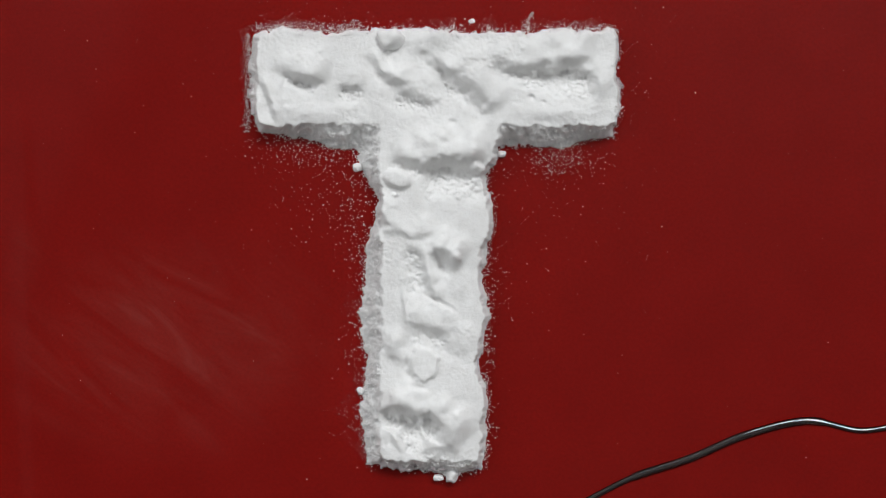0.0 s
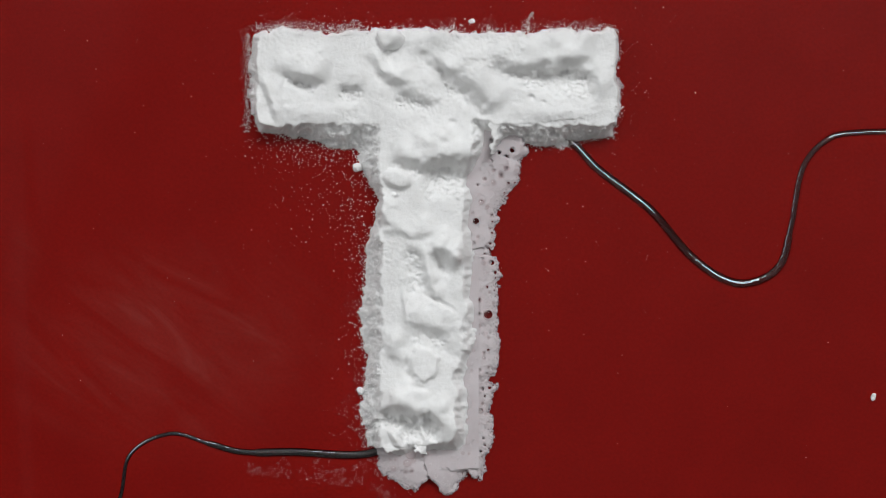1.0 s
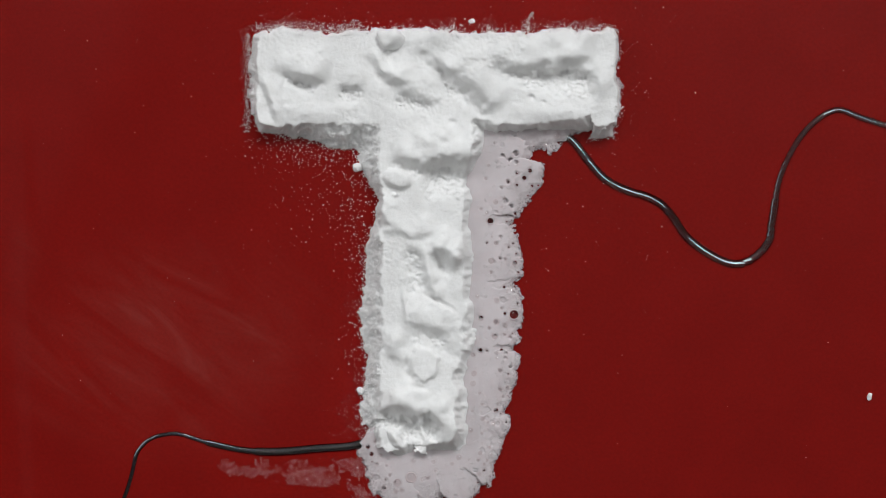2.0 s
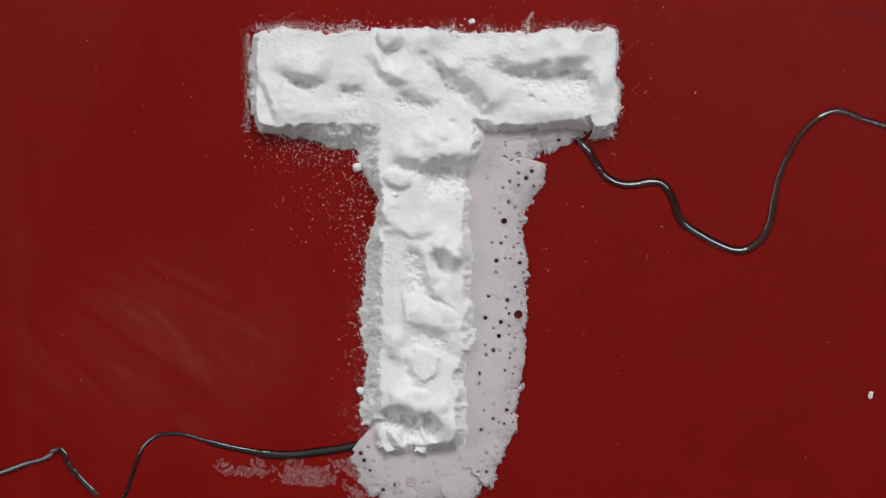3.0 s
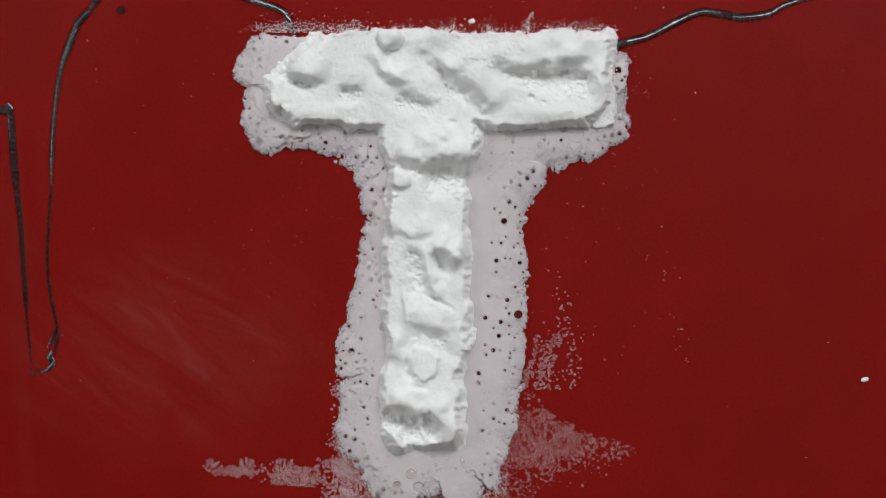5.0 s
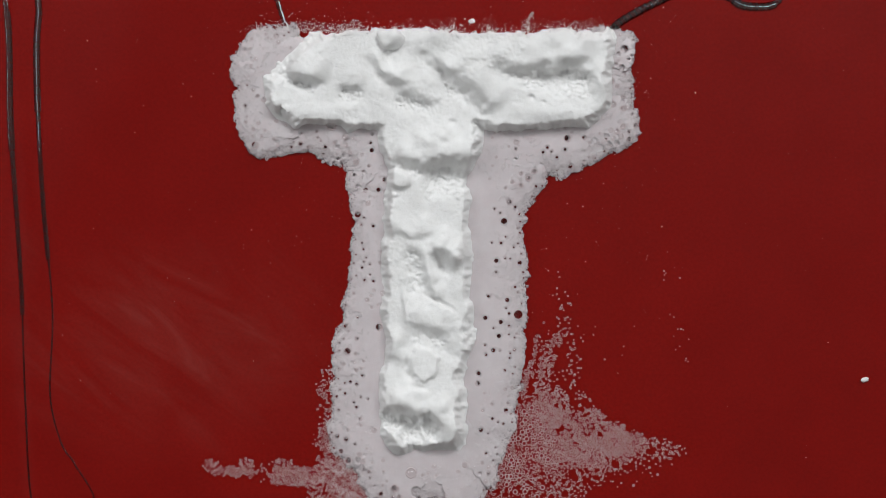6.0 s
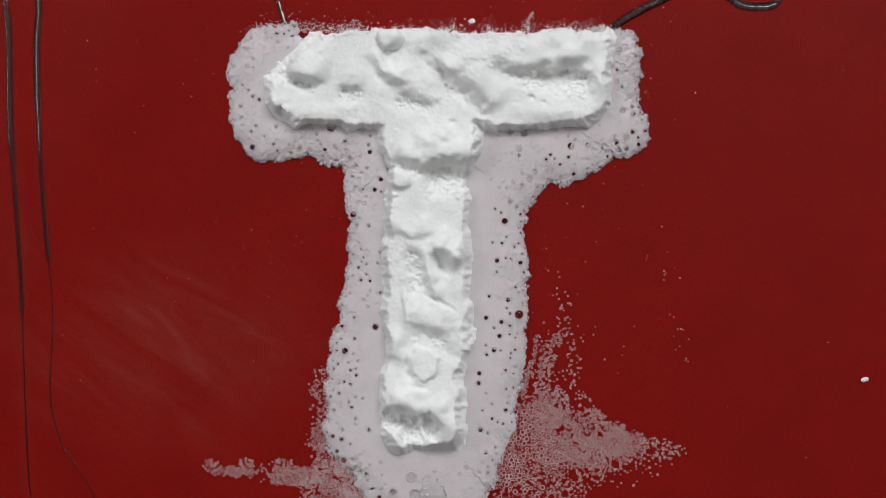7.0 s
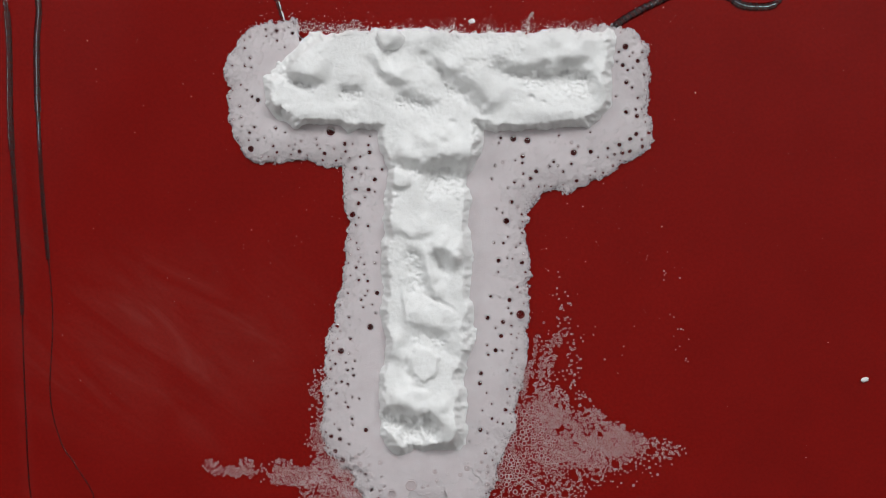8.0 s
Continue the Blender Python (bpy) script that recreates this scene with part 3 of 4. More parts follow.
def foam_patch(eu, ev, nx, ny, half, depth, seed):
    """A rigid piece of foam in its last place: outer edge near (eu, ev), facing (nx, ny)."""
    rng = np.random.RandomState(100 + seed)
    k = math.hypot(nx, ny)
    nx, ny = nx / k, ny / k
    tx, ty = -ny, nx
    s, n = np.meshgrid(np.arange(-half - 6, half + 6.1, 1.6), np.arange(-depth, 46, 1.6))
    u, v = eu + s * tx + n * nx, ev + s * ty + n * ny
    whole = d = foam_distance(u, v)
    # rounded at either side, so that each piece is a lobe that runs into its neighbours
    side = np.abs(s) - half + 4 * vnoise(u, v, 22, seed)
    d = -join(-d, 34 - n, 16)
    rag = 2.6 * vnoise(u, v, 13, seed) + 2.0 * vnoise(u, v, 6, seed + 3) + 1.5 * vnoise(u, v, 3.2, seed + 5)
    lobe = -join(-d, -side + 34 * step(-6, -44, d), 14) + rag
    d = -join(-d, -side, 14) + rag
    x = np.clip(-lobe / 22.0, 0, 1)
    h = np.sqrt(1 - (1 - x) ** 2) * (8 + 7 * step(0, 50, -whole)) + 0.5 * vnoise(u, v, 44, 3)
    h = h - 0.5 * (s / half) ** 2 + 0.1 * (seed % 3 - 1)
    # large clear bubbles: a well down to the board, with a rim and a thin dome
    wells = []
    for wu, wv, j in WELLS:
        a, b = (wu - eu) * tx + (wv - ev) * ty, (wu - eu) * nx + (wv - ev) * ny
        if abs(a) > half + 4 or b < -depth or b > 30:
            continue
        r = BUBBLE_R[j]
        q = np.hypot(s - a, n - b)
        near = h[q < r + 2.5]
        z = float(near.max()) if len(near) else 0
        h = np.where(q < r + 1.5, h * step(r - 1.0, r + 0.8, q) - 3 * step(r - 0.2, r - 1.8, q), h)
        if (wu, wv) not in TAKEN and abs(a) < half * 0.72 and z > 4:
            TAKEN.add((wu, wv))
            wells.append((a, b, j, z))
    h = np.where(d > 0, np.minimum(h, -3 * step(0, 4, d)), h)
    # beads of tiny bubbles along the rim
    bead_v, bead_f = [], []
    for _ in range(int(half * 44)):
        a, b = rng.randint(h.shape[0]), rng.randint(h.shape[1])
        if not -60 < whole[a, b] < 2 or d[a, b] > 1 or h[a, b] < 1 or rng.rand() > math.exp(-abs(whole[a, b] + 6) / 13) + 0.03:
            continue
        shape = BEADS[rng.choice(3, p=(0.5, 0.36, 0.14))]
        c, m = plan(u[a, b], v[a, b], h[a, b] + 0.2), len(bead_v)
        bead_v += [(c.x + x0, c.y + y0, c.z + z0) for x0, y0, z0 in shape[0]]
        bead_f += [tuple(m + i for i in f) for f in shape[1]]
    me = sheet("foam_patch", u, v, h, d < 6, FOAM, wall=-4)
    ob = part("foam_patch", me, foam)
    tagged(part("froth", mesh_of("froth", bead_v, bead_f, BEAD), ob), kind="stuff")
    for x, y, j, z in wells:
        at = plan(eu + x * tx + y * nx, ev + x * ty + y * ny, z)
        rim = part("bubble", RIM_RING[j], ob, "clear round bubble with a pale rim")
        rim.location = at
        skin = part("bubble_film", FILM_DOME[j], ob)
        skin.location = at
    return ob, nx, ny


RIGHT = ((0.45, -128), (0.6, -100), (0.75, -80), (1.0, -58), (1.5, -34), (3.0, -4), (6.0, -4), (8.0, 0))
RIGHT_LOW = ((0.45, -128), (0.6, -100), (0.75, -78), (1.0, -50), (1.5, -24), (3.0, 2), (3.3, 4), (3.5, 26), (4.0, 14), (4.5, 4), (8.0, 0))
SPLASH = ((0.45, -120), (0.6, -105), (0.8, -62), (1.0, -36), (1.5, -12), (3.0, -2), (3.3, 2), (3.5, 36), (4.0, 26), (4.5, 14), (6.0, 2), (8.0, 0))
NOOK = ((0.5, -120), (0.75, -90), (1.0, -42), (1.5, -18), (3.0, -8), (6.0, -4), (8.0, 0))
CORNER = ((0.5, -125), (0.75, -105), (1.0, -66), (1.5, -48), (3.0, -36), (4.5, -32), (6.0, -16), (8.0, 0))
ARMPIT = ((0.9, -118), (1.25, -92), (1.5, -82), (3.0, -68), (4.5, -54), (6.0, -30), (8.0, 0))
ARMPIT_LATE = ((2.4, -112), (3.0, -92), (3.5, -76), (4.5, -52), (6.0, -28), (8.0, 0))
FOOT = ((0.45, -172), (0.6, -125), (0.8, -102), (1.0, -88), (1.5, -66), (3.0, -46), (4.5, -58), (6.0, -42), (8.0, -32))
FOOT_SIDE = ((0.45, -120), (0.6, -104), (0.8, -80), (1.0, -66), (1.5, -46), (3.0, -24), (4.5, -28), (6.0, -16), (8.0, -8))
LEFT_LOW = ((3.0, -126), (3.3, -64), (3.5, -46), (4.0, -40), (4.5, -34), (6.0, -14), (8.0, 0))
LEFT_MID = ((3.6, -126), (3.9, -70), (4.1, -50), (4.5, -30), (6.0, -14), (8.0, 0))
LEFT_HIGH = ((4.0, -120), (4.3, -72), (4.5, -52), (4.7, -44), (6.0, -14), (8.0, 0))
UNDER = ((4.1, -100), (4.4, -44), (4.6, -32), (6.0, -10), (8.0, 0))
END_LEFT = ((4.0, -118), (4.4, -44), (4.6, -32), (6.0, -13), (8.0, 0))
TOP = ((4.5, -90), (5.2, -22), (6.0, -5), (8.0, 0))
END_RIGHT = ((4.1, -120), (4.5, -62), (4.7, -54), (6.0, -30), (7.0, -12), (8.0, 0))
END_HIGH = ((4.7, -120), (5.4, -56), (6.0, -32), (7.0, -14), (8.0, 0))


def build_foam():
    out, k = [], 0

    def add(eu, ev, nx, ny, half, depth, rows):
        nonlocal k
        k += 1
        ob, a, b = foam_patch(eu, ev, nx, ny, half * 0.8 + 9, depth, k)
        out.append((ob, a, b, rows, k))
    for v in (392, 448, 504, 560, 616, 672):
        add(936, v, 1, 0, 52, 134, RIGHT)
    for v in (728, 782):
        add(936, v, 1, 0, 52, 134, RIGHT_LOW)
    add(936, 335, 1, 0.12, 54, 134, NOOK)
    add(975, 345, 0.4, 0.92, 54, 128, ARMPIT)
    add(1030, 322, 0.4, 0.92, 54, 118, ARMPIT)
    add(1085, 288, 0.5, 0.86, 52, 110, ARMPIT_LATE)
    add(1130, 240, 0.85, 0.5, 52, 112, END_RIGHT)
    add(1158, 185, 1, 0.1, 50, 112, END_RIGHT)
    add(1158, 130, 1, 0, 50, 112, END_HIGH)
    add(1140, 80, 0.85, -0.5, 50, 108, END_HIGH)
    add(1095, 44, 0.3, -0.95, 40, 70, TOP)
    for u, v, nx, ny in ((865, 905, 0.6, 0.8), (800, 935, 0.1, 1), (735, 935, 0, 1), (670, 915, -0.45, 0.9), (615, 860, -0.75, 0.66)):
        if abs(nx) > 0.3:
            add(u, v, nx, ny, 46, 132, FOOT_SIDE)
        else:
            add(u, v, nx, ny, 54, 172, FOOT)
    add(908, 840, 0.8, 0.6, 46, 132, SPLASH)
    for v in (672, 728, 784):
        add(592, v, -1, 0.0, 50, 128, LEFT_LOW)
    for v in (504, 560, 616):
        add(592, v, -1, 0, 52, 128, LEFT_MID)
    for v in (335, 392, 448):
        add(592, v, -1, 0, 52, 124, LEFT_HIGH)
    for u in (600, 545, 490):
        add(u, 286, -0.1, 1, 50, 92, UNDER)
    add(612, 300, -0.7, 0.7, 46, 110, UNDER)
    add(925, 318, 0.75, 0.66, 52, 126, CORNER)
    add(925, 325, 0.5, 0.86, 60, 126, ARMPIT)
    add(432, 262, -0.7, 0.7, 52, 118, END_LEFT)
    add(402, 205, -1, 0.1, 50, 112, END_LEFT)
    add(402, 150, -1, 0, 50, 112, END_LEFT)
    add(408, 100, -1, -0.15, 50, 112, END_LEFT)
    add(430, 62, -0.7, -0.7, 50, 100, TOP)
    add(485, 42, 0, -1, 42, 70, TOP)
    return out


FOAM_PATCHES = build_foam()


# ---- froth: films of tiny bubbles left on the board ----
def froth(samples, rng, label):
    verts, faces = [], []
    shapes = [ring(8, 4, r, t, t * 0.6) for r, t in ((0.85, 0.28), (1.4, 0.3), (1.95, 0.34), (2.9, 0.5), (4.0, 0.65))]
    for u, v, j in samples:
        c, n = plan(u, v), len(verts)
        verts += [(c.x + x, c.y + y, z) for x, y, z in shapes[j][0]]
        faces += [tuple(n + i for i in f) for f in shapes[j][1]]
    return tagged(new("froth", mesh_of("froth", verts, faces, RIM)), label, "froth", kind="stuff")


def build_froth():
    rng = np.random.RandomState(21)

    def scatter(gap, x0, y0, x1, y1, density, sizes):
        """Bubbles side by side on a shaken grid, kept by density; sizes are picked at random."""
        u, v = np.meshgrid(np.arange(x0, x1, gap), np.arange(y0, y1, gap * 0.87))
        u = u + (np.arange(u.shape[0])[:, None] % 2) * gap / 2 + rng.uniform(-0.24, 0.24, u.shape) * gap
        v = v + rng.uniform(-0.24, 0.24, v.shape) * gap
        ok = rng.rand(*u.shape) < density(u, v)
        size = np.array(sizes)[rng.randint(len(sizes), size=u.shape)]
        return list(zip(u[ok].tolist(), v[ok].tolist(), size[ok].tolist()))

    def fan(u, v):
        wave = 12 * vnoise(u, v, 40, 8) + 9 * vnoise(u, v, 14, 2) + 5 * vnoise(u, v, 6, 3)
        left = np.interp(v, (470, 560, 640, 740, 800), (985, 966, 936, 902, 876)) + 0.5 * wave
        right = np.interp(v, (470, 560, 640, 700, 722, 745, 770, 795, 830), (1004, 1022, 1026, 1030, 1050, 1090, 1150, 1235, 1180)) + 1.4 * wave
        d = step(-4, 8, u - left) * step(-8, 26, right - u) * (1 - step(800, 870, v + 0.06 * (u - 960) + wave) * (1 - 0.5 * step(1100, 960, u)))
        streak = np.clip(0.62 + 1.1 * vnoise(u * 2.2 + 0.5 * v, v * 0.3, 26, 4), 0.05, 1)
        streak = streak * step(440, 650, v) * (1 - 0.5 * step(955, 1010, u))
        d = d * (streak + (1 - streak) * step(650, 742, v + wave))
        return d * np.clip(1.0 + 0.5 * fbm(u, v, 30, 3), 0.15, 1) * (1 - 0.75 * step(1080, 1230, u))

    def coarse_fan(u, v):
        return fan(u, v) * step(1010, 930, u + 0.4 * np.abs(v - 790)) * step(700, 745, v)

    def tail(u, v):
        mid = 828 + 0.10 * (u - 420) + 4 * vnoise(u, v, 30, 2)
        strand = step(17, 7, np.abs(v - mid) - 0.1 * (u - 360)) * step(352, 372, u)
        return strand * np.clip(0.6 + 0.8 * fbm(u, v * 1.6, 30, 5), 0, 1)

    def hem(u, v):
        edge = 545 + 40 * step(700, 560, v) + 10 * vnoise(u, v, 24, 6) - 14 * step(770, 850, v)
        return step(-6, 26, u - edge) * step(585, 690, v) * np.clip(0.75 + 0.5 * vnoise(u, v, 16, 6), 0.1, 1) * ((u < 630) | (v > 836))

    def stray(u, v):
        return 0.05 * step(0.0, 0.7, vnoise(u, v, 40, 1)) * step(0.1, 0.6, vnoise(u, v, 13, 5)) * 6

    def low(f):
        return lambda u, v: f(u, v) * (v >= 690)

    def high(f):
        return lambda u, v: f(u, v) * (v < 690)
    made = {}
    big = scatter(8.2, 872, 700, 1010, 882, coarse_fan, (2, 3, 3, 4))
    taken = {}
    for a, b, j in big:
        taken.setdefault((int(a // 12), int(b // 12)), []).append((a, b, j))

    def clear(samples):
        """Leave out small bubbles that lie inside a large one."""
        def hit(a, b):
            for i in (-1, 0, 1):
                for k in (-1, 0, 1):
                    for x, y, j in taken.get((int(a // 12) + i, int(b // 12) + k), ()):
                        if math.hypot(a - x, b - y) < (2.0, 2.6, 3.2, 4.2, 5.6)[j]:
                            return True
            return False
        return [q for q in samples if not hit(q[0], q[1])]
    fine = clear(scatter(3.6, 872, 690, 1270, 888, low(fan), (0, 0, 1, 1, 2)))
    made["fan"] = froth(big + fine, rng, "pale froth of tiny bubbles fanned out over the board")
    made["plume"] = froth(scatter(3.7, 890, 440, 1090, 690, high(fan), (0, 1, 1, 2)) + scatter(5, 1000, 470, 1240, 640, stray, (0, 0, 1)), rng,
                          "streaky film of tiny bubbles on the board")
    made["tail"] = froth(scatter(4.0, 350, 790, 660, 888, tail, (0, 1, 1, 2)), rng, "thin trail of tiny bubbles on the board")
    made["hem"] = froth(scatter(4.2, 530, 560, 860, 890, hem, (0, 1, 1, 1, 2)), rng, "hem of tiny bubbles along the foam")
    return made


FROTH = build_froth()

# ---- liquid: the advancing edge, a chain of short rounded swells, tinted dark for their shade ----
puddle = new("liquid_puddle")
tagged(puddle, "thin liquid with a shining rounded edge tinted dark for its shade", "liquid")
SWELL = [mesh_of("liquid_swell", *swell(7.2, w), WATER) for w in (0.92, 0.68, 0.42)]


def chain(count, slim, shapes):
    out = []
    for i in range(count):
        out.append(part("liquid_swell", shapes[slim(i / (count - 1))], puddle))
    return out


RIGHT_EDGE = chain(96, lambda f: 0 if 0.2 < f < 0.72 else 1, SWELL)
LEFT_EDGE = chain(176, lambda f: 1 if f < 0.04 else 0 if f < 0.13 else 1 if f < 0.24 else 2 if f < 0.58 else (1 if f < 0.68 or f > 0.92 else 0), SWELL)

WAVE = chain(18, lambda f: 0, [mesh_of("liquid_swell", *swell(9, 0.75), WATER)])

DROPLET = rim_material("splash_water", 0.38)
DROP = [mesh_of("droplet", *dome(10, 5, a, b, c), DROPLET) for a, b, c in ((5, 2, 2), (9, 2.2, 2), (14, 2.6, 2.5))]


def droplets():
    rng = np.random.RandomState(31)
    out = []
    for i in range(26):
        ob = new("droplet", DROP[i % 3])
        tagged(ob, "small stretched splash droplet of clear liquid", "droplet", "splash droplets")
        out.append((ob, rng.rand(6)))
    return out


DROPLETS = droplets()


# ---- what moves ----
def resample(points, count):
    """Even places and headings along a smooth curve through the points."""
    p = np.array([points[0]] + list(points) + [points[-1]], float)
    fine = []
    for i in range(1, len(p) - 2):
        a, b, c, d = p[i - 1], p[i], p[i + 1], p[i + 2]
        for t in np.linspace(0, 1, 16, endpoint=False):
            fine.append(0.5 * (2 * b + (c - a) * t + (2 * a - 5 * b + 4 * c - d) * t * t + (3 * b - a - 3 * c + d) * t ** 3))
    fine.append(p[-2])
    fine = np.array(fine)
    s = np.concatenate([[0], np.cumsum(np.hypot(*np.diff(fine, axis=0).T))])
    at = np.linspace(0, s[-1], count)
    u, v = np.interp(at, s, fine[:, 0]), np.interp(at, s, fine[:, 1])
    return u, v, np.arctan2(-np.gradient(v), np.gradient(u))


def drive(swells, edges, level=((0.0, 0.0), (8.0, 0.0))):
    """Key a chain of swells from edge curve to edge curve; level says how far the rim stands or settles, in units, over time."""
    tracks = [(t, *resample(pts, len(swells))) for t, *pts in edges]
    for i, ob in enumerate(swells):
        rows, last = [], None
        for t, u, v, a in tracks:
            turn = math.degrees(a[i])
            if last is not None:
                turn = last[3] + (turn - last[3] + 180) % 360 - 180
                steps = int(abs(turn - last[3]) // 80) + 1
                for k in range(1, steps):
                    f = k / steps
                    x, y, z = [p + (q - p) * f for p, q in zip(last[1:], (u[i], v[i], turn))]
                    rows.append((last[0] + (t - last[0]) * f, x, y, z))
            last = (t, u[i], v[i], turn)
            rows.append(last)
        walk(ob, [(t, pose(*plan(x, y).xy, U * np.interp(t, *zip(*level)), 0, 0, z)) for t, x, y, z in rows])


def motions():
    drive(RIGHT_EDGE, [
        (0.0, (1000, 905), (1040, 885), (1120, 845), (1220, 812), (1320, 770), (1430, 745), (1530, 762), (1640, 740)),
        (0.1, (1000, 905), (1045, 880), (1120, 835), (1190, 815), (1250, 750), (1350, 715), (1450, 728), (1530, 705), (1640, 715)),
        (0.2, (990, 890), (1075, 790), (1075, 720), (1030, 640), (1005, 570), (1040, 520), (1100, 560), (1200, 612), (1300, 650),
         (1430, 685), (1530, 670), (1640, 680)),
        (0.3, (960, 890), (1040, 810), (1065, 750), (1030, 660), (985, 590), (930, 540), (920, 490), (950, 445), (1000, 460), (1060, 510),
         (1150, 560), (1250, 605), (1350, 655), (1450, 675), (1640, 640)),
        (0.4, (900, 860), (968, 755), (994, 667), (945, 566), (873, 505), (870, 420), (925, 364), (980, 385), (1066, 465), (1208, 557),
         (1350, 578), (1480, 545), (1560, 490), (1640, 420)),
        (0.5, (830, 700), (880, 600), (840, 500), (840, 400), (870, 345), (930, 335), (980, 340), (1040, 395), (1100, 470), (1200, 540),
         (1300, 560), (1400, 555), (1500, 505), (1540, 430), (1640, 330)),
        (0.7, (780, 600), (780, 420), (800, 310), (890, 283), (950, 280), (1000, 295), (1060, 345), (1110, 420), (1190, 515), (1300, 553),
         (1380, 540), (1470, 490), (1500, 410), (1530, 335), (1640, 290)),
        (1.0, (790, 480), (790, 340), (850, 235), (960, 232), (1010, 250), (1060, 300), (1150, 370), (1220, 450), (1280, 493), (1330, 500),
         (1380, 470), (1400, 400), (1420, 300), (1460, 250), (1510, 235), (1640, 232)),
        (1.5, (790, 470), (790, 330), (850, 232), (960, 230), (1010, 250), (1060, 310), (1160, 365), (1220, 435), (1290, 478), (1340, 468),
         (1370, 420), (1380, 320), (1420, 240), (1475, 195), (1530, 210), (1640, 245)),
        (3.0, (790, 470), (790, 330), (860, 225), (980, 222), (1035, 260), (1070, 310), (1110, 327), (1165, 322), (1190, 350), (1210, 395),
         (1290, 440), (1330, 437), (1360, 400), (1380, 310), (1420, 235), (1475, 197), (1530, 212), (1640, 245)),
        (3.3, (790, 470), (790, 330), (860, 222), (980, 220), (1035, 258), (1070, 305), (1110, 325), (1165, 320), (1190, 350), (1210, 395),
         (1290, 438), (1330, 435), (1360, 400), (1380, 310), (1420, 235), (1475, 197), (1530, 212), (1640, 245)),
        (3.5, (790, 460), (790, 320), (870, 215), (1000, 215), (1045, 250), (1090, 298), (1160, 302), (1210, 345), (1290, 388), (1330, 390),
         (1360, 365), (1385, 300), (1430, 225), (1475, 195), (1530, 212), (1640, 245)),
        (3.6, (790, 450), (790, 310), (880, 205), (1020, 205), (1099, 242), (1188, 279), (1289, 319), (1330, 300), (1370, 262), (1430, 215),
         (1490, 190), (1567, 210), (1640, 235)),
        (4.0, (790, 420), (800, 280), (900, 185), (1020, 195), (1095, 215), (1150, 232), (1210, 243), (1260, 232), (1310, 190), (1370, 140),
         (1440, 110), (1500, 90), (1560, 112), (1640, 150)),
        (4.5, (800, 380), (820, 240), (920, 150), (1030, 150), (1100, 165), (1150, 155), (1250, 152), (1320, 115), (1400, 80), (1470, 60),
         (1530, 45), (1640, 85)),
        (4.7, (800, 370), (820, 230), (920, 135), (1040, 135), (1100, 125), (1200, 100), (1280, 75), (1370, 45), (1450, 28), (1520, 15),
         (1640, 45)),
        (5.8, (820, 330), (860, 200), (960, 120), (1050, 90), (1090, 45), (1130, 20), (1170, 0), (1230, -25), (1290, -5), (1310, 8),
         (1340, 12), (1370, 8), (1400, -15), (1500, -40), (1640, -40)),
        (8.0, (820, 330), (860, 200), (960, 120), (1050, 90), (1090, 45), (1130, 20), (1170, 0), (1230, -25), (1290, -5), (1310, 8),
         (1340, 12), (1370, 8), (1400, -15), (1500, -40), (1640, -40)),
    ])
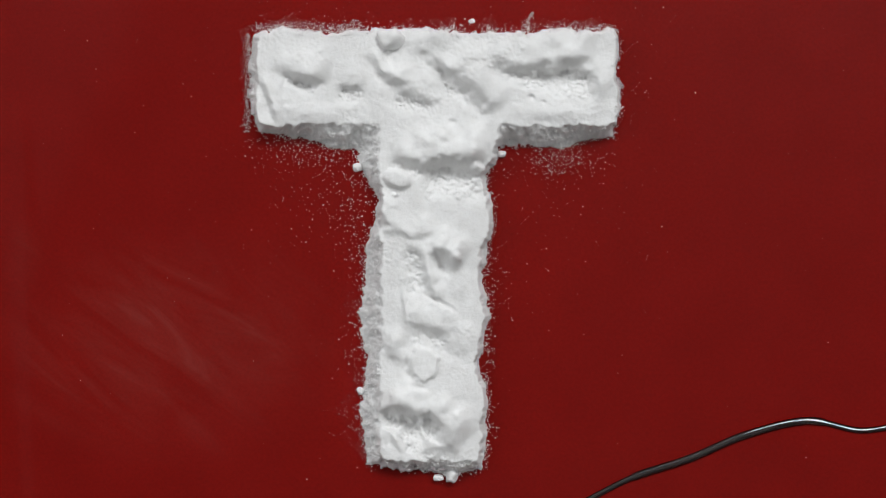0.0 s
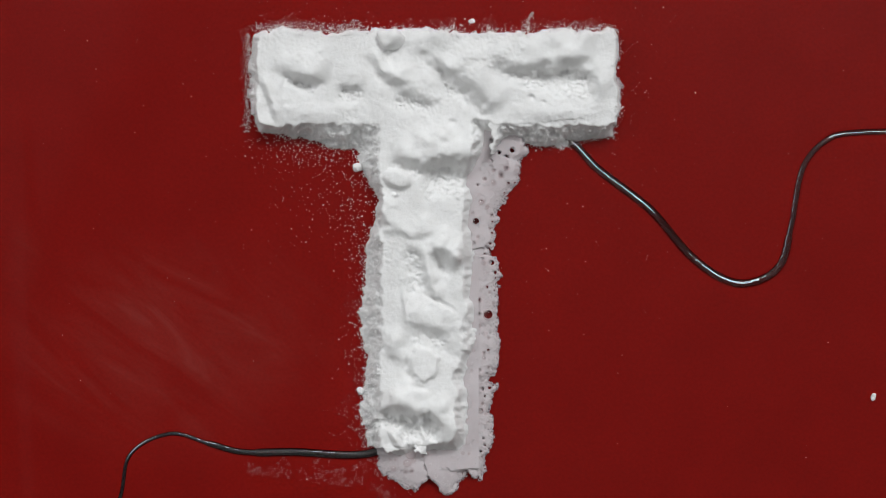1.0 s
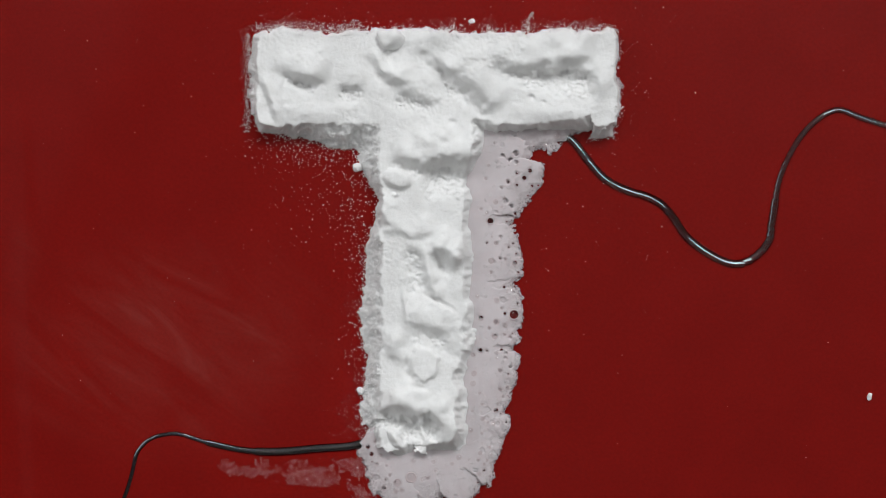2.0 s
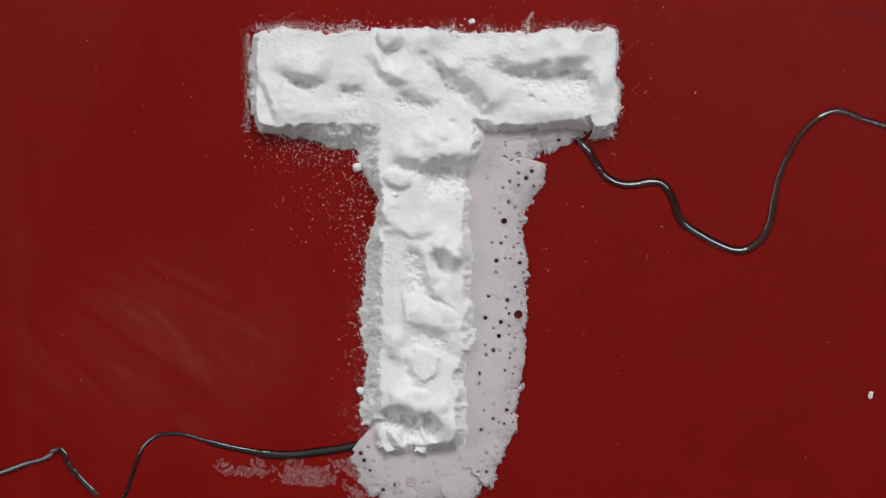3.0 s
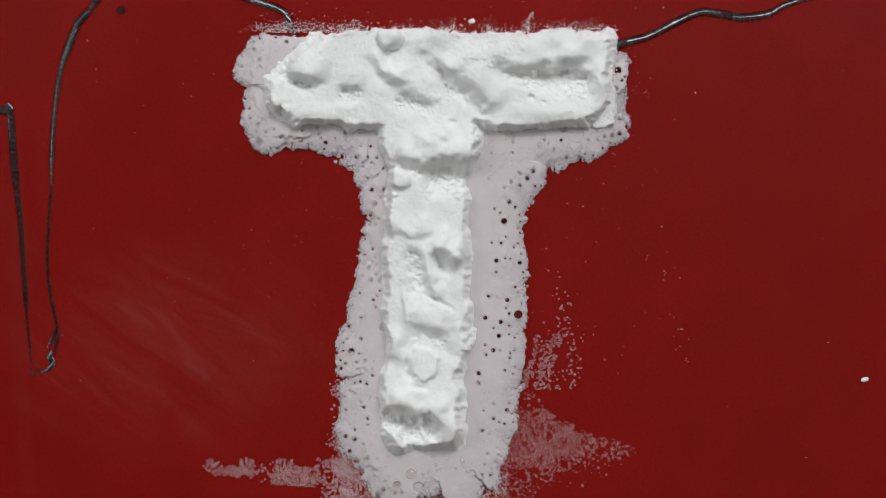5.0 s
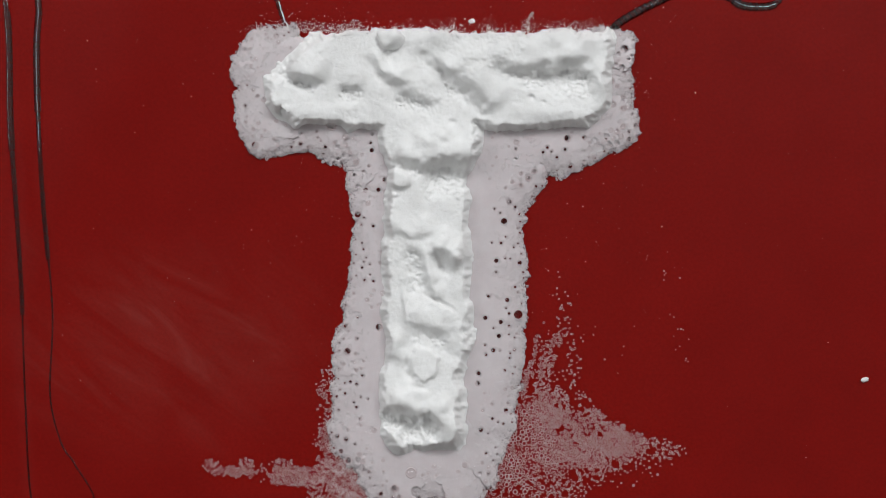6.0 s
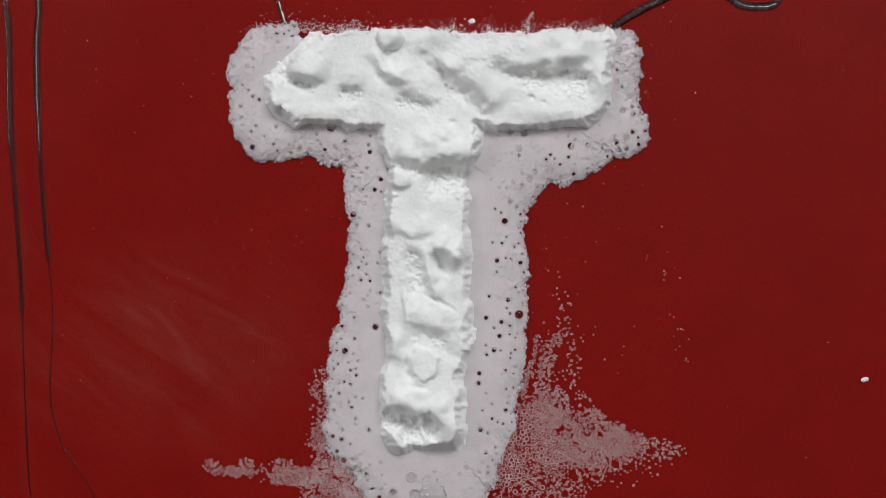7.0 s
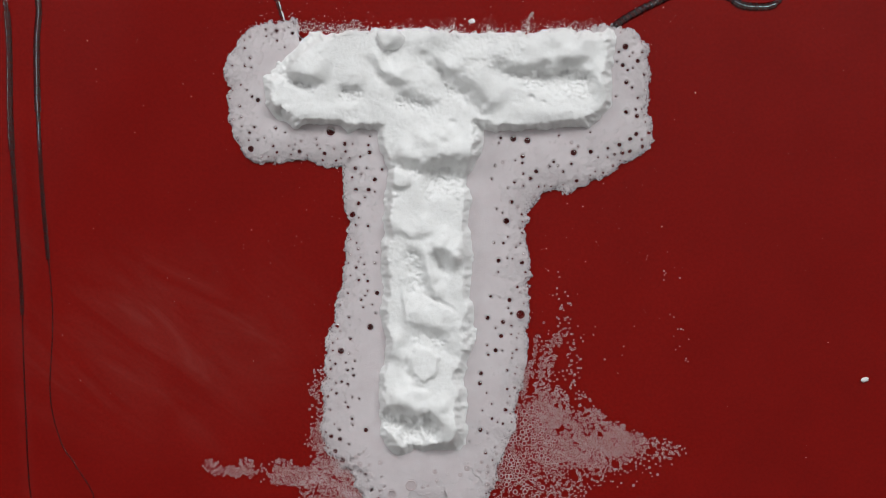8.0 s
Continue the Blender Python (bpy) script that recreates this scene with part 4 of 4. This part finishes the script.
    drive(LEFT_EDGE, [
        (0.0, (-60, 950), (300, 950), (640, 950), (700, 930), (740, 920)),
        (0.4, (-60, 950), (300, 950), (640, 930), (700, 870), (770, 790)),
        (0.5, (-60, 950), (300, 940), (510, 890), (550, 855), (640, 830), (700, 830), (770, 780)),
        (0.7, (-60, 950), (100, 940), (230, 900), (258, 850), (290, 805), (350, 800), (430, 820), (500, 822), (560, 815), (640, 808), (740, 770)),
        (1.0, (-60, 950), (80, 940), (200, 900), (230, 805), (300, 768), (370, 785), (430, 800), (520, 800), (650, 803), (740, 760)),
        (1.5, (-60, 950), (80, 940), (200, 910), (240, 800), (300, 768), (370, 785), (450, 798), (560, 792), (650, 785), (740, 750)),
        (3.0, (-60, 920), (60, 905), (200, 900), (255, 790), (310, 768), (400, 790), (490, 805), (560, 800), (640, 785), (740, 740)),
        (3.1, (-60, 790), (10, 760), (60, 800), (100, 830), (130, 760), (165, 695), (195, 720), (210, 768), (300, 775), (420, 790), (550, 790),
         (640, 765), (740, 720)),
        (3.2, (-60, 600), (0, 575), (35, 568), (68, 645), (80, 650), (130, 560), (190, 450), (230, 415), (255, 460), (262, 555), (310, 578),
         (400, 605), (440, 680), (490, 705), (550, 675), (600, 665), (640, 700), (740, 650)),
        (3.3, (-60, 570), (0, 545), (40, 540), (66, 645), (85, 645), (140, 550), (200, 410), (230, 330), (255, 310), (280, 380), (285, 520),
         (330, 570), (412, 594), (480, 667), (530, 610), (574, 582), (640, 610), (740, 600)),
        (3.5, (-60, 540), (0, 515), (35, 510), (60, 590), (72, 645), (90, 640), (150, 540), (190, 430), (195, 330), (225, 260), (280, 238),
         (318, 270), (325, 360), (300, 450), (300, 520), (335, 560), (430, 573), (475, 628), (510, 590), (550, 525), (600, 510), (650, 540),
         (740, 540)),
        (3.6, (-60, 510), (0, 490), (35, 485), (60, 570), (72, 642), (90, 640), (145, 540), (190, 430), (195, 320), (230, 255), (285, 238),
         (325, 270), (335, 350), (310, 460), (340, 510), (400, 562), (475, 606), (520, 560), (565, 521), (640, 541), (740, 530)),
        (3.8, (-60, 460), (0, 435), (35, 430), (60, 530), (72, 640), (95, 630), (140, 530), (175, 430), (198, 340), (235, 255), (299, 226),
         (350, 232), (385, 285), (420, 440), (445, 520), (462, 557), (541, 541), (634, 509), (740, 505)),
        (4.0, (-60, 420), (0, 385), (35, 385), (60, 470), (62, 600), (75, 635), (100, 610), (130, 520), (165, 430), (190, 300), (250, 225),
         (310, 185), (370, 177), (420, 190), (450, 235), (465, 340), (490, 410), (560, 465), (650, 486), (740, 480)),
        (4.2, (-60, 360), (0, 330), (32, 325), (55, 420), (65, 560), (78, 625), (100, 590), (120, 480), (125, 340), (160, 250), (206, 198),
         (270, 155), (327, 130), (428, 110), (460, 150), (490, 218), (530, 290), (570, 360), (638, 440), (740, 430)),
        (4.5, (-60, 280), (0, 262), (25, 258), (45, 330), (60, 480), (75, 615), (100, 600), (118, 520), (100, 400), (100, 260), (140, 160),
         (200, 80), (270, 40), (350, 30), (430, 42), (465, 75), (520, 160), (560, 215), (600, 235), (660, 290), (740, 300)),
        (4.7, (-60, 260), (0, 240), (22, 250), (45, 400), (60, 560), (80, 625), (108, 590), (95, 500), (85, 400), (85, 250), (110, 150),
         (160, 70), (240, 35), (350, 15), (430, 18), (465, 40), (490, 75), (560, 130), (640, 200)),
        (5.8, (-60, -20), (8, 0), (20, 240), (38, 500), (45, 700), (58, 890), (100, 930), (165, 890), (130, 820), (108, 785), (88, 700),
         (92, 550), (75, 350), (65, 150), (68, 30), (90, -30), (300, -60), (470, -40), (490, 0), (505, 40), (530, 65), (620, 140)),
        (8.0, (-60, -20), (8, 0), (20, 240), (38, 500), (45, 700), (58, 890), (100, 930), (165, 890), (130, 820), (108, 785), (88, 700),
         (92, 550), (75, 350), (65, 150), (68, 30), (90, -30), (300, -60), (470, -40), (490, 0), (505, 40), (530, 65), (620, 140)),
    ], level=((0.0, 0.0), (3.6, 0.0), (4.5, -0.5), (5.8, -2.0), (8.0, -2.3)))

    drive(WAVE, [
        (0.0, (-60, 990), (0, 975), (40, 960), (90, 950), (130, 930), (150, 950)),
        (2.9, (-60, 990), (0, 975), (40, 960), (90, 950), (130, 930), (150, 950)),
        (3.0, (-40, 852), (0, 838), (45, 822), (80, 812), (106, 796), (128, 832), (166, 872)),
        (3.2, (-30, 900), (15, 872), (60, 845), (96, 820), (118, 812), (120, 840), (112, 880)),
        (3.3, (-30, 905), (15, 880), (60, 852), (90, 832), (110, 824), (112, 846), (104, 884)),
        (3.5, (-30, 888), (0, 862), (40, 872), (70, 870), (98, 854), (104, 868), (100, 892)),
        (4.0, (-20, 900), (20, 884), (60, 862), (90, 850), (114, 832), (124, 848), (128, 880)),
        (4.3, (-30, 960), (10, 950), (50, 935), (80, 930), (110, 920), (120, 940)),
        (8.0, (-30, 980), (10, 970), (50, 955), (80, 950), (110, 940), (120, 960)),
    ], level=((0.0, -1.6), (8.0, -1.6)))

    # loose powder sinks into the liquid
    def sink(ob, *rows):
        first = ob.location.copy()
        keys = [(0.0, 0.0)] + list(rows) + [(8.0, rows[-1][1] - 1)]
        walk(ob, [(t, pose(first.x, first.y, first.z + z * U)) for t, z in keys])
    for k in range(4):
        late = 0.06 * k
        sink(BANKS["shaft_right%d" % k], (0.42 + late, 0), (0.7 + late, -22), (1.0 + late, -44), (1.6, -64), (3.0, -82), (6.0, -90))
    sink(BANKS["foot_right"], (0.45, 0), (0.7, -30), (1.0, -50), (1.6, -66), (3.0, -84), (6.0, -90))
    sink(BANKS["foot_left"], (0.5, 0), (1.0, -4), (3.0, -8), (3.4, -44), (4.0, -70), (6.0, -90))
    sink(BANKS["shaft_left3"], (3.0, 0), (3.4, -40), (4.0, -64), (6.0, -90))
    sink(BANKS["shaft_left2"], (3.4, 0), (3.9, -34), (4.3, -58), (6.0, -90))
    sink(BANKS["shaft_left1"], (3.9, 0), (4.3, -30), (4.7, -54), (6.0, -90))
    sink(BANKS["shaft_left0"], (4.1, 0), (4.6, -22), (5.0, -50), (6.0, -84), (7.0, -90))
    sink(BANKS["arm_left"], (4.1, 0), (4.5, -18), (5.2, -50), (6.0, -76), (7.0, -90))
    sink(BANKS["end_left"], (4.2, 0), (4.6, -26), (5.2, -52), (6.0, -72), (7.0, -90))
    sink(BANKS["arm_right"], (0.9, 0), (1.5, -20), (3.0, -42), (4.5, -70), (6.0, -90))
    sink(BANKS["end_right"], (4.4, 0), (4.8, -10), (5.4, -46), (6.0, -72), (7.0, -90))

    # grains are washed off as the edge passes
    sink(DUST["right"], (0.5, 0), (0.75, -2), (1.1, -4))
    sink(DUST["shaft"], (3.5, 0), (3.9, -2), (4.6, -4))
    sink(DUST["left"], (4.0, 0), (4.4, -2), (4.9, -4))
    sink(CLUMPS["notch"], (0.65, 0), (1.0, -20))
    sink(CLUMPS["foot"], (0.5, 0), (0.9, -34))
    sink(CLUMPS["foot2"], (0.45, 0), (0.7, -30))
    sink(CLUMPS["shaft"], (3.2, 0), (3.5, -18))
    sink(CLUMPS["left"], (4.6, 0), (5.6, -20))

    def drift(ob, rows):
        z = ob.location.z
        walk(ob, [(t, pose(*plan(u, v).xy, z, 0, 0, a)) for t, u, v, a in rows])
    drift(CLUMPS["chip"], [(0.0, 812, 826, 0), (0.45, 812, 826, 0), (0.7, 1060, 868, 30), (0.85, 1400, 760, 60), (1.0, 1545, 702, 80),
                           (1.5, 1538, 702, 80), (3.0, 1540, 699, 80), (3.5, 1546, 694, 70), (4.0, 1533, 678, 40), (4.5, 1530, 672, 20),
                           (8.0, 1530, 672, 20)])

    # froth swims up with the splash
    def surge(ob, *rows):
        keys = [(0.0, *rows[0][1:])] + list(rows) + [(8.0, *rows[-1][1:])]
        walk(ob, [(t, pose(x * U, -y * U, z * U)) for t, x, y, z in keys])
    surge(FROTH["tail"], (0.5, 120, 0, -4), (0.8, 90, 0, -1), (1.1, 60, 0, -0.45), (3.0, 20, 0, -0.35), (4.5, 4, 0, -0.3), (6.0, 0, 0, -0.1))
    surge(FROTH["fan"], (3.45, -250, 20, -5), (3.9, -200, 6, -0.3), (4.5, -150, 0, -0.45), (4.7, -132, 0, -0.45), (5.8, 0, 0, 0))
    surge(FROTH["plume"], (3.25, -110, 60, -5), (3.45, -18, 10, 0), (3.8, -8, 0, -0.35), (4.6, 0, 0, -0.35), (5.8, 0, 0, -0.1))
    surge(FROTH["hem"], (3.3, 70, 0, -5), (4.0, 60, 0, 0), (4.7, 46, 0, 0), (6.0, 14, 0, 0), (7.5, 0, 0, 0))

    # foam pushes out from under the letter
    for ob, nx, ny, rows, k in FOAM_PATCHES:
        rng = np.random.RandomState(k)
        keys = [(0.0, rows[0][1])] + list(rows)
        out = []
        for t, d in keys:
            d = d + (rng.uniform(-11, 11) if -90 < d < -34 else rng.uniform(-5, 5) if -34 <= d < -4 else 0)
            out.append((t, pose(nx * d * U, -ny * d * U, 0)))
        walk(ob, out)

    # splash droplets fly out over the board and run off it
    for i, (ob, r) in enumerate(DROPLETS):
        a = radians(-10 + 85 * r[0])
        reach = 120 + 430 * r[1]
        u0, v0 = 840 + 50 * r[2], 780 + 40 * r[3]
        u1, v1 = u0 + reach * math.cos(a), v0 - reach * 0.75 * math.sin(a)
        heading = math.degrees(a)
        rows = []
        for t, f, h in ((0.0, 0, -12), (3.2, 0, -12), (3.28, 0.1, 4), (3.4, 0.62, 14), (3.5, 0.9, 6), (3.65, 1.0, 0), (3.85, 1.02, -1.2),
                        (4.0, 1.03, -3), (8.0, 1.03, -6)):
            c = plan(u0 + f * (u1 - u0), v0 + f * (v1 - v0), h)
            rows.append((t, pose(*c, 0, 0, heading)))
        walk(ob, rows)


motions()
